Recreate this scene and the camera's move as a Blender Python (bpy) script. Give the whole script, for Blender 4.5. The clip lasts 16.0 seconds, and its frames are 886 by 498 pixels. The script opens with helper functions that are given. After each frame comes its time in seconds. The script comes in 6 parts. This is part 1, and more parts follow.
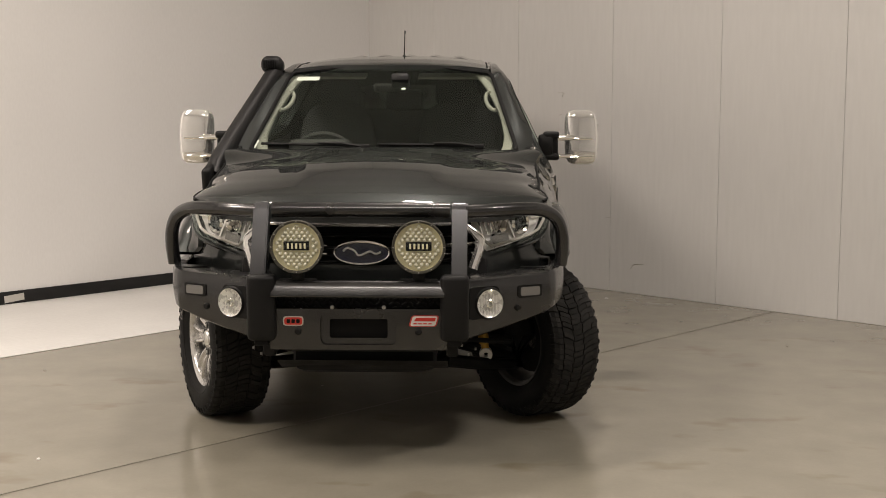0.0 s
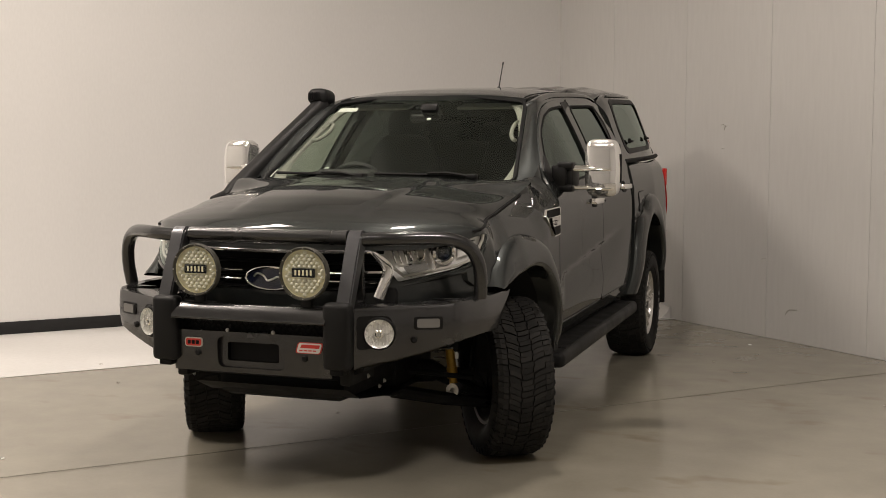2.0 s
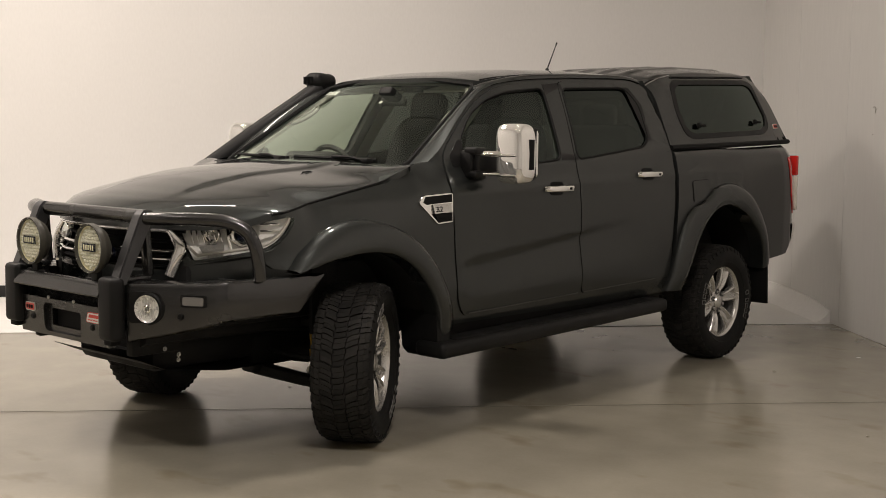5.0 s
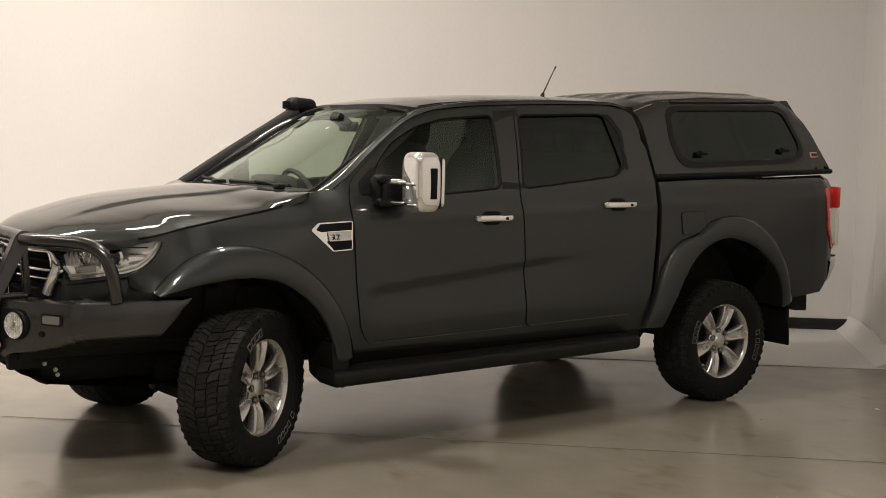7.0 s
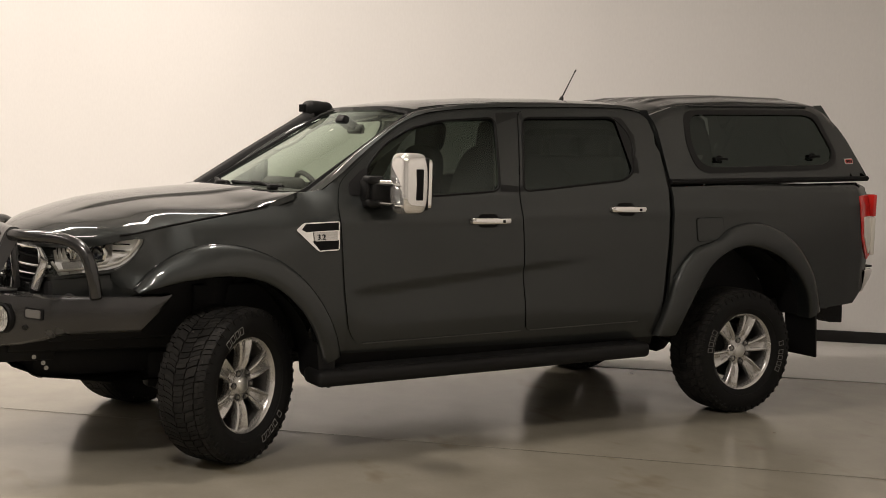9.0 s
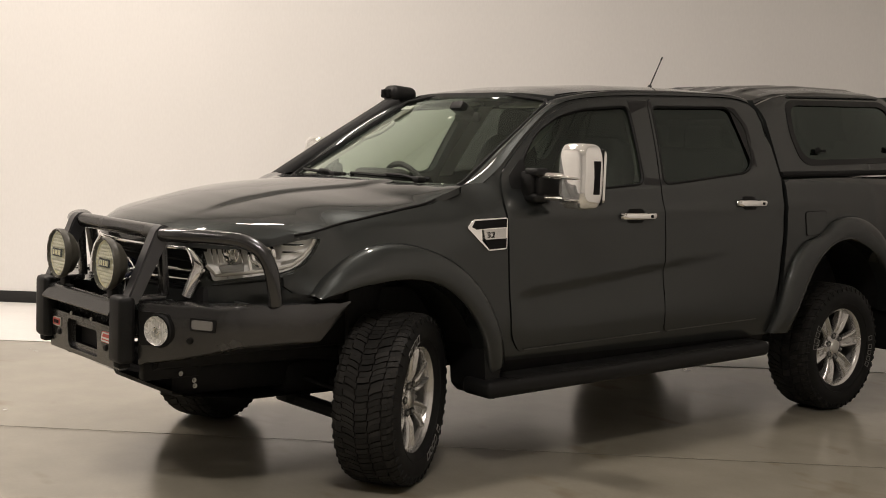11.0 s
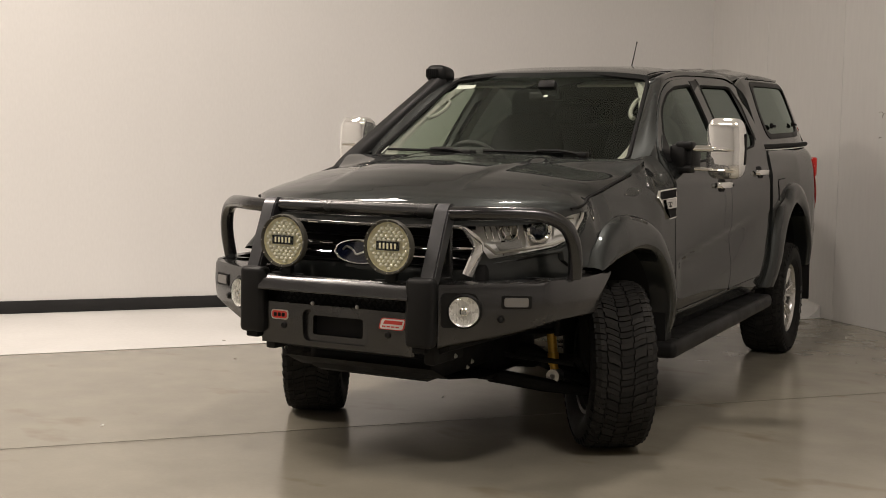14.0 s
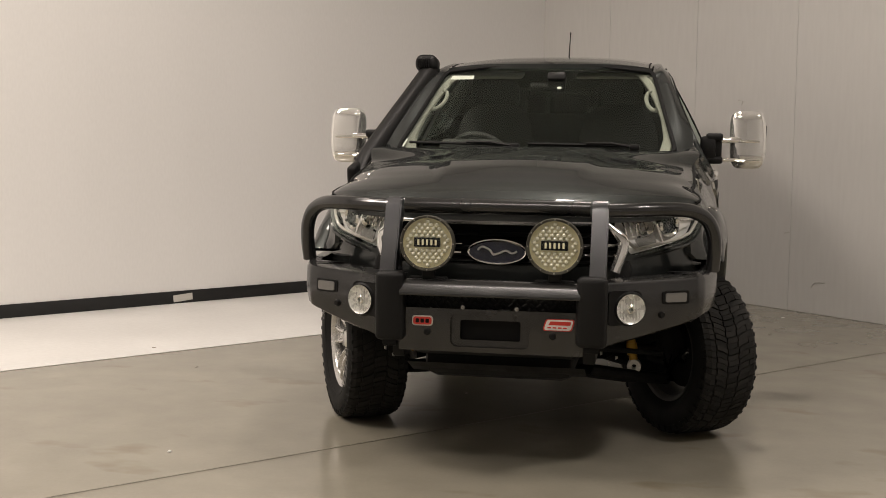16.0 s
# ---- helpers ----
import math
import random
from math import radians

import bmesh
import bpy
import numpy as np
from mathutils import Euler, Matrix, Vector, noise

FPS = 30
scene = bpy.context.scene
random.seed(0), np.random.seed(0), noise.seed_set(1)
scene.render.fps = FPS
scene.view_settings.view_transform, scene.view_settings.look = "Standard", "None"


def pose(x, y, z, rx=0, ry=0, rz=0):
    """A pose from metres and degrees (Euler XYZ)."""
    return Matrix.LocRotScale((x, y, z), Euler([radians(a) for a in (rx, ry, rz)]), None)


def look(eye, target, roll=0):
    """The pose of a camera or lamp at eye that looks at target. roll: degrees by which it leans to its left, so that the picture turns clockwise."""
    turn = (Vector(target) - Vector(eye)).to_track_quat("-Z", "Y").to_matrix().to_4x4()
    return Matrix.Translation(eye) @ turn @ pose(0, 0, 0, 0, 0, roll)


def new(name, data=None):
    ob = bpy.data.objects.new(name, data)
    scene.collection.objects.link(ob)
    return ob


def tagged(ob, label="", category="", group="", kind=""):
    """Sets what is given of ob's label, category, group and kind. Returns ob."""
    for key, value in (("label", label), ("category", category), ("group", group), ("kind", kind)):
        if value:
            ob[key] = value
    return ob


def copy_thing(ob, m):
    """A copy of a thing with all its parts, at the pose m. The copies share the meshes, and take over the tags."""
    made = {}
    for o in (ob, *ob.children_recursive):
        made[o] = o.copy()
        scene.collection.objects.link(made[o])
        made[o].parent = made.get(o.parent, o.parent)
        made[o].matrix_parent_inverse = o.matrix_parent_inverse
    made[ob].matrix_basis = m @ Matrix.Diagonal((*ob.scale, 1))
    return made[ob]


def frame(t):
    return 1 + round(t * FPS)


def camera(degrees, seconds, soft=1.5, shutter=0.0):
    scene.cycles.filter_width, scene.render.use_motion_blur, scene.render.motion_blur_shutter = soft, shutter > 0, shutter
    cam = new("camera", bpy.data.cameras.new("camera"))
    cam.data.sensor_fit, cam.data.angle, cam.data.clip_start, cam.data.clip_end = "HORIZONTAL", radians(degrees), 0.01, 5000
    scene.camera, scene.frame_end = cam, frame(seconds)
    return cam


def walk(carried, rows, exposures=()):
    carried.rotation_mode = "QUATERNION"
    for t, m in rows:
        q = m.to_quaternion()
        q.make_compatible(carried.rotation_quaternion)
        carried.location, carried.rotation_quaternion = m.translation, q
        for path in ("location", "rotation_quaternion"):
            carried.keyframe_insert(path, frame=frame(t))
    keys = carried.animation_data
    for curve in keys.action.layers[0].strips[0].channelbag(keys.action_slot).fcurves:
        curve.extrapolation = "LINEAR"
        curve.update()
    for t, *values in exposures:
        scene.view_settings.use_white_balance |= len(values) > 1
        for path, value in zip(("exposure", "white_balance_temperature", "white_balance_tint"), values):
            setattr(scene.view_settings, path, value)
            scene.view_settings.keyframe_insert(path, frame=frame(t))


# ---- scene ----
from mathutils.geometry import delaunay_2d_cdt

cam = camera(40.2, 16.0, soft=0.9)
PATH = [
    (0, (0.449, -5.932, 1.45), (0.406, -3.943, 1.237), 0.1),
    (0.5, (0.961, -5.837, 1.449), (0.741, -3.858, 1.262), 0.0),
    (1, (1.432, -5.733, 1.441), (1.068, -3.772, 1.283), 0.1),
    (1.5, (1.915, -5.631, 1.421), (1.41, -3.701, 1.276), 0.1),
    (2, (2.367, -5.475, 1.401), (1.71, -3.592, 1.252), 0.2),
    (2.5, (2.903, -5.376, 1.399), (2.119, -3.543, 1.243), 0.2),
    (3, (3.339, -5.17, 1.413), (2.449, -3.388, 1.233), 0.5),
    (3.5, (3.768, -4.945, 1.424), (2.766, -3.225, 1.235), 0.4),
    (4, (4.147, -4.625, 1.437), (3.028, -2.979, 1.245), 0.6),
    (4.2, (4.279, -4.483, 1.418), (3.113, -2.868, 1.227), 0.6),
    (6.5, (5.744, -2.893, 1.526), (4.179, -1.66, 1.348), 1.4),
    (7, (5.947, -2.546, 1.54), (4.325, -1.388, 1.369), 1.5),
    (7.5, (6.167, -2.261, 1.548), (4.505, -1.162, 1.381), 1.7),
    (8, (6.267, -2.028, 1.555), (4.564, -0.994, 1.384), 1.8),
    (8.5, (6.342, -1.936, 1.559), (4.614, -0.943, 1.389), 1.9),
    (9, (6.259, -2.005, 1.503), (4.534, -1.006, 1.347), 1.8),
    (9.5, (6.046, -2.234, 1.507), (4.343, -1.198, 1.344), 2.1),
    (10, (5.658, -2.484, 1.52), (3.998, -1.383, 1.337), 2.5),
    (10.2, (5.484, -2.584, 1.516), (3.839, -1.462, 1.333), 2.5),
    (12.3, (4.018, -4.157, 1.356), (2.743, -2.623, 1.215), 1.5),
    (12.5, (3.847, -4.28, 1.365), (2.609, -2.715, 1.221), 1.5),
    (13, (3.501, -4.638, 1.334), (2.365, -2.998, 1.189), 1.2),
    (13.5, (3.076, -4.908, 1.32), (2.049, -3.198, 1.166), 1.2),
    (14, (2.595, -5.15, 1.303), (1.675, -3.38, 1.146), 1.1),
    (14.5, (2.168, -5.352, 1.318), (1.365, -3.528, 1.155), 1.0),
    (15, (1.657, -5.489, 1.338), (0.992, -3.61, 1.167), 0.9),
    (15.5, (1.184, -5.642, 1.339), (0.659, -3.72, 1.164), 0.8),
    (16, (0.655, -5.675, 1.343), (0.296, -3.716, 1.161), 0.7),
]
walk(cam, [(t, look(eye, target, roll)) for t, eye, target, roll in PATH],
     ((0.0, -0.02), (2.0, -0.1), (4.2, -0.06), (6.3, 0.0), (8.0, 0.04), (10.2, 0.0), (12.4, -0.12), (14.0, -0.16), (16.0, -0.14)))

# ---------------------------------------------------------------- light and world
world = bpy.data.worlds.new("world")
scene.world = world
world.use_nodes = True
world.node_tree.nodes["Background"].inputs[0].default_value = (0.5, 0.5, 0.5, 1)
world.node_tree.nodes["Background"].inputs[1].default_value = 0.02

CORNER = Vector((-0.58, 6.54, 0))
ALONG_R = Vector((0.7107, -0.7035, 0))      # along the panel wall, away from the corner
ALONG_L = Vector((-0.632, -0.775, 0))       # along the white wall, away from the corner
ROOM_H = 5.2


def lamp(name, at, target, size, size_y, watts, colour):
    data = bpy.data.lights.new(name, "AREA")
    data.shape, data.size, data.size_y, data.energy, data.color = "RECTANGLE", size, size_y, watts, colour
    ob = new(name, data)
    ob.matrix_world = look(at, target)
    return tagged(ob, "long warm white ceiling light", "lamp")


LAMPS = [
    # place, length, width, turn in degrees, watts, colour
    ((-3.4, -2.2), 2.2, 0.40, 50.8, 232, (1.0, 0.875, 0.775)),
    ((-2.5, 0.5), 1.2, 0.40, 50.8, 45, (1.0, 0.88, 0.785)),
    ((0.4, 0.6), 0.5, 0.25, -10, 98, (1.0, 0.885, 0.80)),
    ((3.7, -2.3), 1.2, 0.30, 50.8, 145, (1.0, 0.895, 0.82)),
    ((-0.2, -4.7), 2.0, 0.30, 0, 62, (1.0, 0.895, 0.82)),
]

# ---------------------------------------------------------------- materials


def material(name, colour=(0.5, 0.5, 0.5), rough=0.5, metal=0.0, coat=0.0, coat_rough=0.03, spec=0.5):
    m = bpy.data.materials.new(name)
    m.use_nodes = True
    b = m.node_tree.nodes["Principled BSDF"]
    b.inputs["Base Color"].default_value = (*colour, 1)
    b.inputs["Roughness"].default_value = rough
    b.inputs["Metallic"].default_value = metal
    b.inputs["Coat Weight"].default_value = coat
    b.inputs["Coat Roughness"].default_value = coat_rough
    b.inputs["Coat IOR"].default_value = 1.4
    b.inputs["Specular IOR Level"].default_value = spec
    return m


def node(m, kind, **values):
    n = m.node_tree.nodes.new(kind)
    for key, value in values.items():
        n.inputs[key].default_value = value
    return n


def link(m, a, b):
    m.node_tree.links.new(a, b)


def bsdf(m):
    return m.node_tree.nodes["Principled BSDF"]


def coords(m, scale=(1, 1, 1)):
    tc = m.node_tree.nodes.new("ShaderNodeTexCoord")
    mp = m.node_tree.nodes.new("ShaderNodeMapping")
    mp.inputs["Scale"].default_value = scale
    link(m, tc.outputs["Object"], mp.inputs["Vector"])
    return mp.outputs["Vector"]


def ramp(m, fac, stops):
    r = m.node_tree.nodes.new("ShaderNodeValToRGB")
    els = r.color_ramp.elements
    while len(els) < len(stops):
        els.new(0.5)
    for e, (p, c) in zip(els, stops):
        e.position, e.color = p, (*c, 1) if len(c) == 3 else c
    link(m, fac, r.inputs["Fac"])
    return r.outputs["Color"]


def noise_fac(m, scale, detail=4, stretch=(1, 1, 1), rough=0.55):
    n = node(m, "ShaderNodeTexNoise", Scale=scale, Detail=detail, Roughness=rough)
    link(m, coords(m, stretch), n.inputs["Vector"])
    return n.outputs["Fac"]


def mix(m, fac, a, b, blend="MIX"):
    n = m.node_tree.nodes.new("ShaderNodeMix")
    n.data_type, n.blend_type = "RGBA", blend
    if isinstance(fac, (int, float)):
        n.inputs[0].default_value = fac
    else:
        link(m, fac, n.inputs[0])
    for value, slot in ((a, n.inputs[6]), (b, n.inputs[7])):
        if isinstance(value, tuple):
            slot.default_value = (*value, 1)
        else:
            link(m, value, slot)
    return n.outputs[2]


def bump(m, height, strength, distance):
    n = node(m, "ShaderNodeBump", Strength=strength, Distance=distance)
    link(m, height, n.inputs["Height"])
    link(m, n.outputs["Normal"], bsdf(m).inputs["Normal"])


def grey(v):
    return (v, v, v)


def two_scale(m, a, b, big, fine, rough_lo, rough_hi, bump_d=0.0, stretch=(1, 1, 1)):
    """Colour from a to b over big and fine noise, roughness between two values, and a fine relief."""
    n1, n2 = noise_fac(m, big, 5, stretch), noise_fac(m, fine, 6, stretch)
    f = mix(m, 0.35, n1, n2)
    link(m, ramp(m, f, [(0.35, a), (0.65, b)]), bsdf(m).inputs["Base Color"])
    link(m, ramp(m, n1, [(0.3, grey(rough_lo)), (0.7, grey(rough_hi))]), bsdf(m).inputs["Roughness"])
    if bump_d:
        bump(m, n2, 0.5, bump_d)
    return m


# car paint: dark grey metallic under clear coat, with fine flake and a film of dust
PAINT = material("grey_metallic_paint", (0.03, 0.03, 0.028), 0.48, 0.75, 1.0, 0.015, 0.2)
bsdf(PAINT).inputs["Coat IOR"].default_value = 1.42
bsdf(PAINT).inputs["Specular Tint"].default_value = (0.04, 0.04, 0.04, 1)
_fl = node(PAINT, "ShaderNodeTexVoronoi", Scale=900.0)
link(PAINT, coords(PAINT), _fl.inputs["Vector"])
link(PAINT, ramp(PAINT, _fl.outputs["Color"], [(0.2, (0.034, 0.0372, 0.0364)), (0.9, (0.048, 0.0524, 0.0512))]), bsdf(PAINT).inputs["Base Color"])
link(PAINT, ramp(PAINT, noise_fac(PAINT, 3.0, 6), [(0.3, grey(0.38)), (0.7, grey(0.46))]), bsdf(PAINT).inputs["Roughness"])
BAR = two_scale(material("satin_grey_powder_coat", rough=0.42, metal=0.9, coat=0.3, coat_rough=0.07, spec=0.2), (0.060, 0.060, 0.061), (0.084, 0.084, 0.085), 5, 400, 0.22, 0.29, 0.0002)
bsdf(BAR).inputs["Coat IOR"].default_value = 1.5
# lighter copy of the bar's coat: reflected light put into the colour
LIT_BAR = two_scale(material("lit_grey_powder_coat", metal=0.8, coat=0.3, coat_rough=0.1, spec=0.3), (0.080, 0.081, 0.086), (0.108, 0.109, 0.114), 6, 350, 0.30, 0.40, 0.0002)
PLASTIC = two_scale(material("black_plastic", spec=0.25), (0.004, 0.004, 0.004), (0.008, 0.008, 0.008), 6, 300, 0.42, 0.58, 0.0003)
RUBBER = two_scale(material("tyre_rubber", spec=0.25), (0.004, 0.004, 0.004), (0.008, 0.008, 0.0075), 9, 120, 0.60, 0.78, 0.0006)
MARK = material("faded_white_rubber", (0.17, 0.167, 0.16), 0.8)
# tyre rubber in a lit tone; the near-black RUBBER shows as shaded grooves
TREAD = two_scale(material("lit_tread_rubber", spec=0.25), (0.012, 0.0115, 0.0105), (0.024, 0.023, 0.021), 14, 160, 0.75, 0.9, 0.0006)
_geo = TREAD.node_tree.nodes.new("ShaderNodeNewGeometry")
_old = bsdf(TREAD).inputs["Base Color"].links[0].from_socket
link(TREAD, mix(TREAD, 1.0, _old, ramp(TREAD, _geo.outputs["Random Per Island"], [(0.0, grey(0.6)), (1.0, grey(1.25))]), "MULTIPLY"), bsdf(TREAD).inputs["Base Color"])
DARK = two_scale(material("dark_chassis_paint", spec=0.3), (0.004, 0.004, 0.004), (0.009, 0.0085, 0.008), 8, 60, 0.55, 0.8, 0.0005)
# black of the rubber seals; also stands for the shade in gaps and hollows
SEAM = material("black_seal_and_gap_shade", (0.004, 0.004, 0.004), 0.7, spec=0.2)
CHROME = material("chrome", (0.92, 0.91, 0.89), 0.05, 1.0)
# chrome with some pale diffuse colour standing in for bright reflections
MIRROR_SHELL = material("lightened_chrome", (0.90, 0.89, 0.87), 0.05, 0.82)
ALLOY = two_scale(material("machined_alloy", metal=0.75), (0.55, 0.54, 0.52), (0.66, 0.65, 0.63), 12, 200, 0.18, 0.28)
SILVER = material("silver_reflector", (0.78, 0.77, 0.74), 0.28, 1.0)
# lamp bezel: pale diffuse colour in place of the light chrome would reflect
BEZEL = material("bright_lamp_bezel", (0.90, 0.89, 0.87), 0.25, 0.1)
# darkened copy of ALLOY: shade deep in the wheel put into the colour
BARREL = two_scale(material("shaded_alloy", metal=0.5), (0.05, 0.05, 0.048), (0.09, 0.088, 0.085), 12, 90, 0.45, 0.6)
# lamp dishes: near-white diffuse colour stands in for bright mirror reflections
DISH = material("bright_lamp_dish", (0.92, 0.91, 0.89), 0.25, 0.1)
FOG_DISH = two_scale(material("fluted_fog_reflector", metal=0.35), (0.66, 0.65, 0.63), (0.90, 0.89, 0.86), 35, 120, 0.2, 0.35)
RED = material("red_badge_enamel", (0.55, 0.03, 0.02), 0.3, coat=0.5)
WHITE = material("white_enamel", (0.75, 0.74, 0.71), 0.35)
BLUE = material("dark_blue_enamel", (0.006, 0.009, 0.024), 0.15, coat=1.0)
RED_LENS = material("red_lamp_lens", (0.60, 0.022, 0.018), 0.12, coat=1.0)
TAIL_PALE = material("pale_tail_lens", (0.82, 0.79, 0.72), 0.2, coat=0.6)
PALE_LENS = material("pale_lamp_lens", (0.52, 0.50, 0.46), 0.15, coat=1.0)
AMBER_LENS = material("pale_amber_lens", (0.17, 0.165, 0.155), 0.35, coat=0.3)
GOLD = two_scale(material("gold_damper_paint", metal=0.3), (0.50, 0.28, 0.03), (0.62, 0.38, 0.06), 8, 80, 0.3, 0.45)
CLOTH = two_scale(material("dark_seat_cloth"), (0.012, 0.012, 0.013), (0.022, 0.022, 0.024), 6, 40, 0.85, 0.95)
DASH = two_scale(material("dark_dash_plastic"), (0.010, 0.010, 0.010), (0.016, 0.016, 0.016), 6, 40, 0.6, 0.75)
BEIGE = two_scale(material("beige_trim_plastic"), (0.25, 0.248, 0.215), (0.29, 0.285, 0.25), 4, 40, 0.6, 0.7)
STEEL = two_scale(material("zinc_bolt", metal=0.9), (0.40, 0.39, 0.37), (0.55, 0.54, 0.52), 30, 200, 0.3, 0.45)
RING = two_scale(material("olive_lamp_ring", spec=0.3), (0.045, 0.043, 0.034), (0.06, 0.057, 0.046), 10, 90, 0.4, 0.5)
LED_PALE = material("pale_lamp_dome", (0.88, 0.86, 0.72), 0.2, coat=0.6)
LED_YELLOW = two_scale(material("pale_yellow_lamp_dish"), (0.74, 0.69, 0.46), (0.85, 0.81, 0.59), 20, 90, 0.25, 0.4)


def glass(name, tint, gloss=1.0, rough=0.0):
    m = bpy.data.materials.new(name)
    m.use_nodes = True
    nt = m.node_tree
    nt.nodes.remove(nt.nodes["Principled BSDF"])
    clear = node(m, "ShaderNodeBsdfTransparent", Color=(*tint, 1))
    shine = node(m, "ShaderNodeBsdfGlossy", Color=(0.88 * gloss, gloss, 0.93 * gloss, 1), Roughness=rough)
    facing = node(m, "ShaderNodeLayerWeight", Blend=0.5)
    power, scale = nt.nodes.new("ShaderNodeMath"), nt.nodes.new("ShaderNodeMath")
    power.operation, scale.operation = "POWER", "MULTIPLY_ADD"
    power.inputs[1].default_value = 5.0
    scale.inputs[1].default_value, scale.inputs[2].default_value = 0.85, 0.045
    link(m, facing.outputs["Facing"], power.inputs[0])
    link(m, power.outputs[0], scale.inputs[0])
    mx = nt.nodes.new("ShaderNodeMixShader")
    link(m, scale.outputs[0], mx.inputs[0])
    link(m, clear.outputs[0], mx.inputs[1])
    link(m, shine.outputs[0], mx.inputs[2])
    link(m, mx.outputs[0], nt.nodes["Material Output"].inputs["Surface"])
    return m


SCREEN = glass("windscreen_glass", (0.86, 0.93, 0.85))
TINT = glass("tinted_side_glass", (0.44, 0.50, 0.43))
DARK_TINT = glass("dark_privacy_glass", (0.07, 0.08, 0.075))
LENS = glass("clear_lamp_lens", (0.93, 0.93, 0.92))

# white wall: rolled paint with faint vertical drift
WALL = two_scale(material("white_wall_paint"), (0.73, 0.72, 0.705), (0.79, 0.78, 0.765), 0.5, 60, 0.5, 0.6, 0.0004, (1, 1, 0.35))
# insulated steel panels: off white, faint vertical ribs, scuffs
PANEL = material("coated_steel_panel", rough=0.42)
_w = node(PANEL, "ShaderNodeTexWave", Scale=18.0, Distortion=0.6, Detail=2.0)
_w.bands_direction = "X"
link(PANEL, coords(PANEL), _w.inputs["Vector"])
_n = noise_fac(PANEL, 1.1, 6, (1.0, 1.0, 0.5))
_s = noise_fac(PANEL, 9.0, 6, (3.0, 1.0, 0.4))
link(PANEL, mix(PANEL, 0.5, ramp(PANEL, _n, [(0.3, (0.62, 0.61, 0.59)), (0.7, (0.66, 0.65, 0.63))]), ramp(PANEL, _s, [(0.3, (0.61, 0.60, 0.58)), (0.7, (0.67, 0.66, 0.64))])), bsdf(PANEL).inputs["Base Color"])
link(PANEL, ramp(PANEL, _n, [(0.3, grey(0.36)), (0.7, grey(0.5))]), bsdf(PANEL).inputs["Roughness"])
bump(PANEL, _w.outputs["Fac"], 0.06, 0.002)
JOINT_GREY = material("panel_joint_sealant", (0.38, 0.37, 0.355), 0.6)
SCUFF = material("dark_scuff", (0.30, 0.27, 0.22), 0.7)
STRIP = two_scale(material("black_skirting"), (0.006, 0.006, 0.006), (0.011, 0.011, 0.011), 3, 80, 0.6, 0.8)
# polished concrete: cloudy grey brown, sealed, with stains
FLOOR = material("sealed_concrete", rough=0.25)
_c1, _c2, _c3 = noise_fac(FLOOR, 0.45, 7), noise_fac(FLOOR, 2.6, 8), noise_fac(FLOOR, 55, 5)
_col = ramp(FLOOR, _c1, [(0.32, (0.212, 0.196, 0.154)), (0.68, (0.312, 0.291, 0.232))])
_col = mix(FLOOR, 0.45, _col, ramp(FLOOR, _c2, [(0.3, (0.215, 0.198, 0.156)), (0.72, (0.322, 0.302, 0.246))]))
_col = mix(FLOOR, 0.12, _col, ramp(FLOOR, _c3, [(0.3, (0.22, 0.204, 0.165)), (0.7, (0.31, 0.290, 0.24))]))
_stain = ramp(FLOOR, noise_fac(FLOOR, 1.7, 3, (1.0, 1.6, 1.0)), [(0.60, (1, 1, 1)), (0.66, (0.88, 0.85, 0.80)), (0.74, (0.74, 0.69, 0.61))])
link(FLOOR, mix(FLOOR, 1.0, _col, _stain, "MULTIPLY"), bsdf(FLOOR).inputs["Base Color"])
link(FLOOR, ramp(FLOOR, _c2, [(0.25, grey(0.13)), (0.75, grey(0.26))]), bsdf(FLOOR).inputs["Roughness"])
bump(FLOOR, _c2, 0.05, 0.002)
WHITE_FLOOR = two_scale(material("white_floor_paint"), (0.70, 0.69, 0.67), (0.79, 0.78, 0.76), 1.4, 30, 0.4, 0.55, 0.0006)
JOINT = material("dark_joint_filler", (0.19, 0.175, 0.14), 0.6)
# ceiling and far walls are unseen: pale tones set for bounce and reflections
CEIL = two_scale(material("unseen_ceiling_paint"), (0.68, 0.675, 0.665), (0.76, 0.755, 0.745), 0.6, 20, 0.7, 0.8)
HALL = two_scale(material("unseen_wall_paint"), (0.52, 0.515, 0.505), (0.60, 0.595, 0.585), 0.6, 20, 0.7, 0.8)
GLOW = bpy.data.materials.new("lamp_diffuser")
GLOW.use_nodes = True
bsdf(GLOW).inputs["Emission Color"].default_value = (1.0, 0.88, 0.74, 1)
bsdf(GLOW).inputs["Emission Strength"].default_value = 6.0

# ---------------------------------------------------------------- mesh helpers


def finish(name, bm, mat, parent=None, label="", sharp=34):
    me = bpy.data.meshes.new(name)
    bm.to_mesh(me)
    bm.free()
    me.polygons.foreach_set("use_smooth", [True] * len(me.polygons))
    me.set_sharp_from_angle(angle=radians(sharp))
    bent = me.attributes.get("bent")
    if bent is not None:
        # panels take the true slope of their surface, so that reflections run clean over them
        flat, normals = np.zeros(len(me.vertices) * 3, np.float32), []
        bent.data.foreach_get("vector", flat)
        flat = flat.reshape(-1, 3)
        for face in me.polygons:
            for k in face.vertices:
                n = Vector(flat[k].tolist())
                normals.append(face.normal if n.length < 0.5 else n if n.dot(face.normal) > 0 else -n)
        me.normals_split_custom_set(normals)
        me.attributes.remove(me.attributes["bent"])
    for m in mat if isinstance(mat, (list, tuple)) else (mat,):
        me.materials.append(m)
    ob = new(name, me)
    if parent is not None:
        ob.parent = parent
    if label:
        ob["label"] = label
    return ob


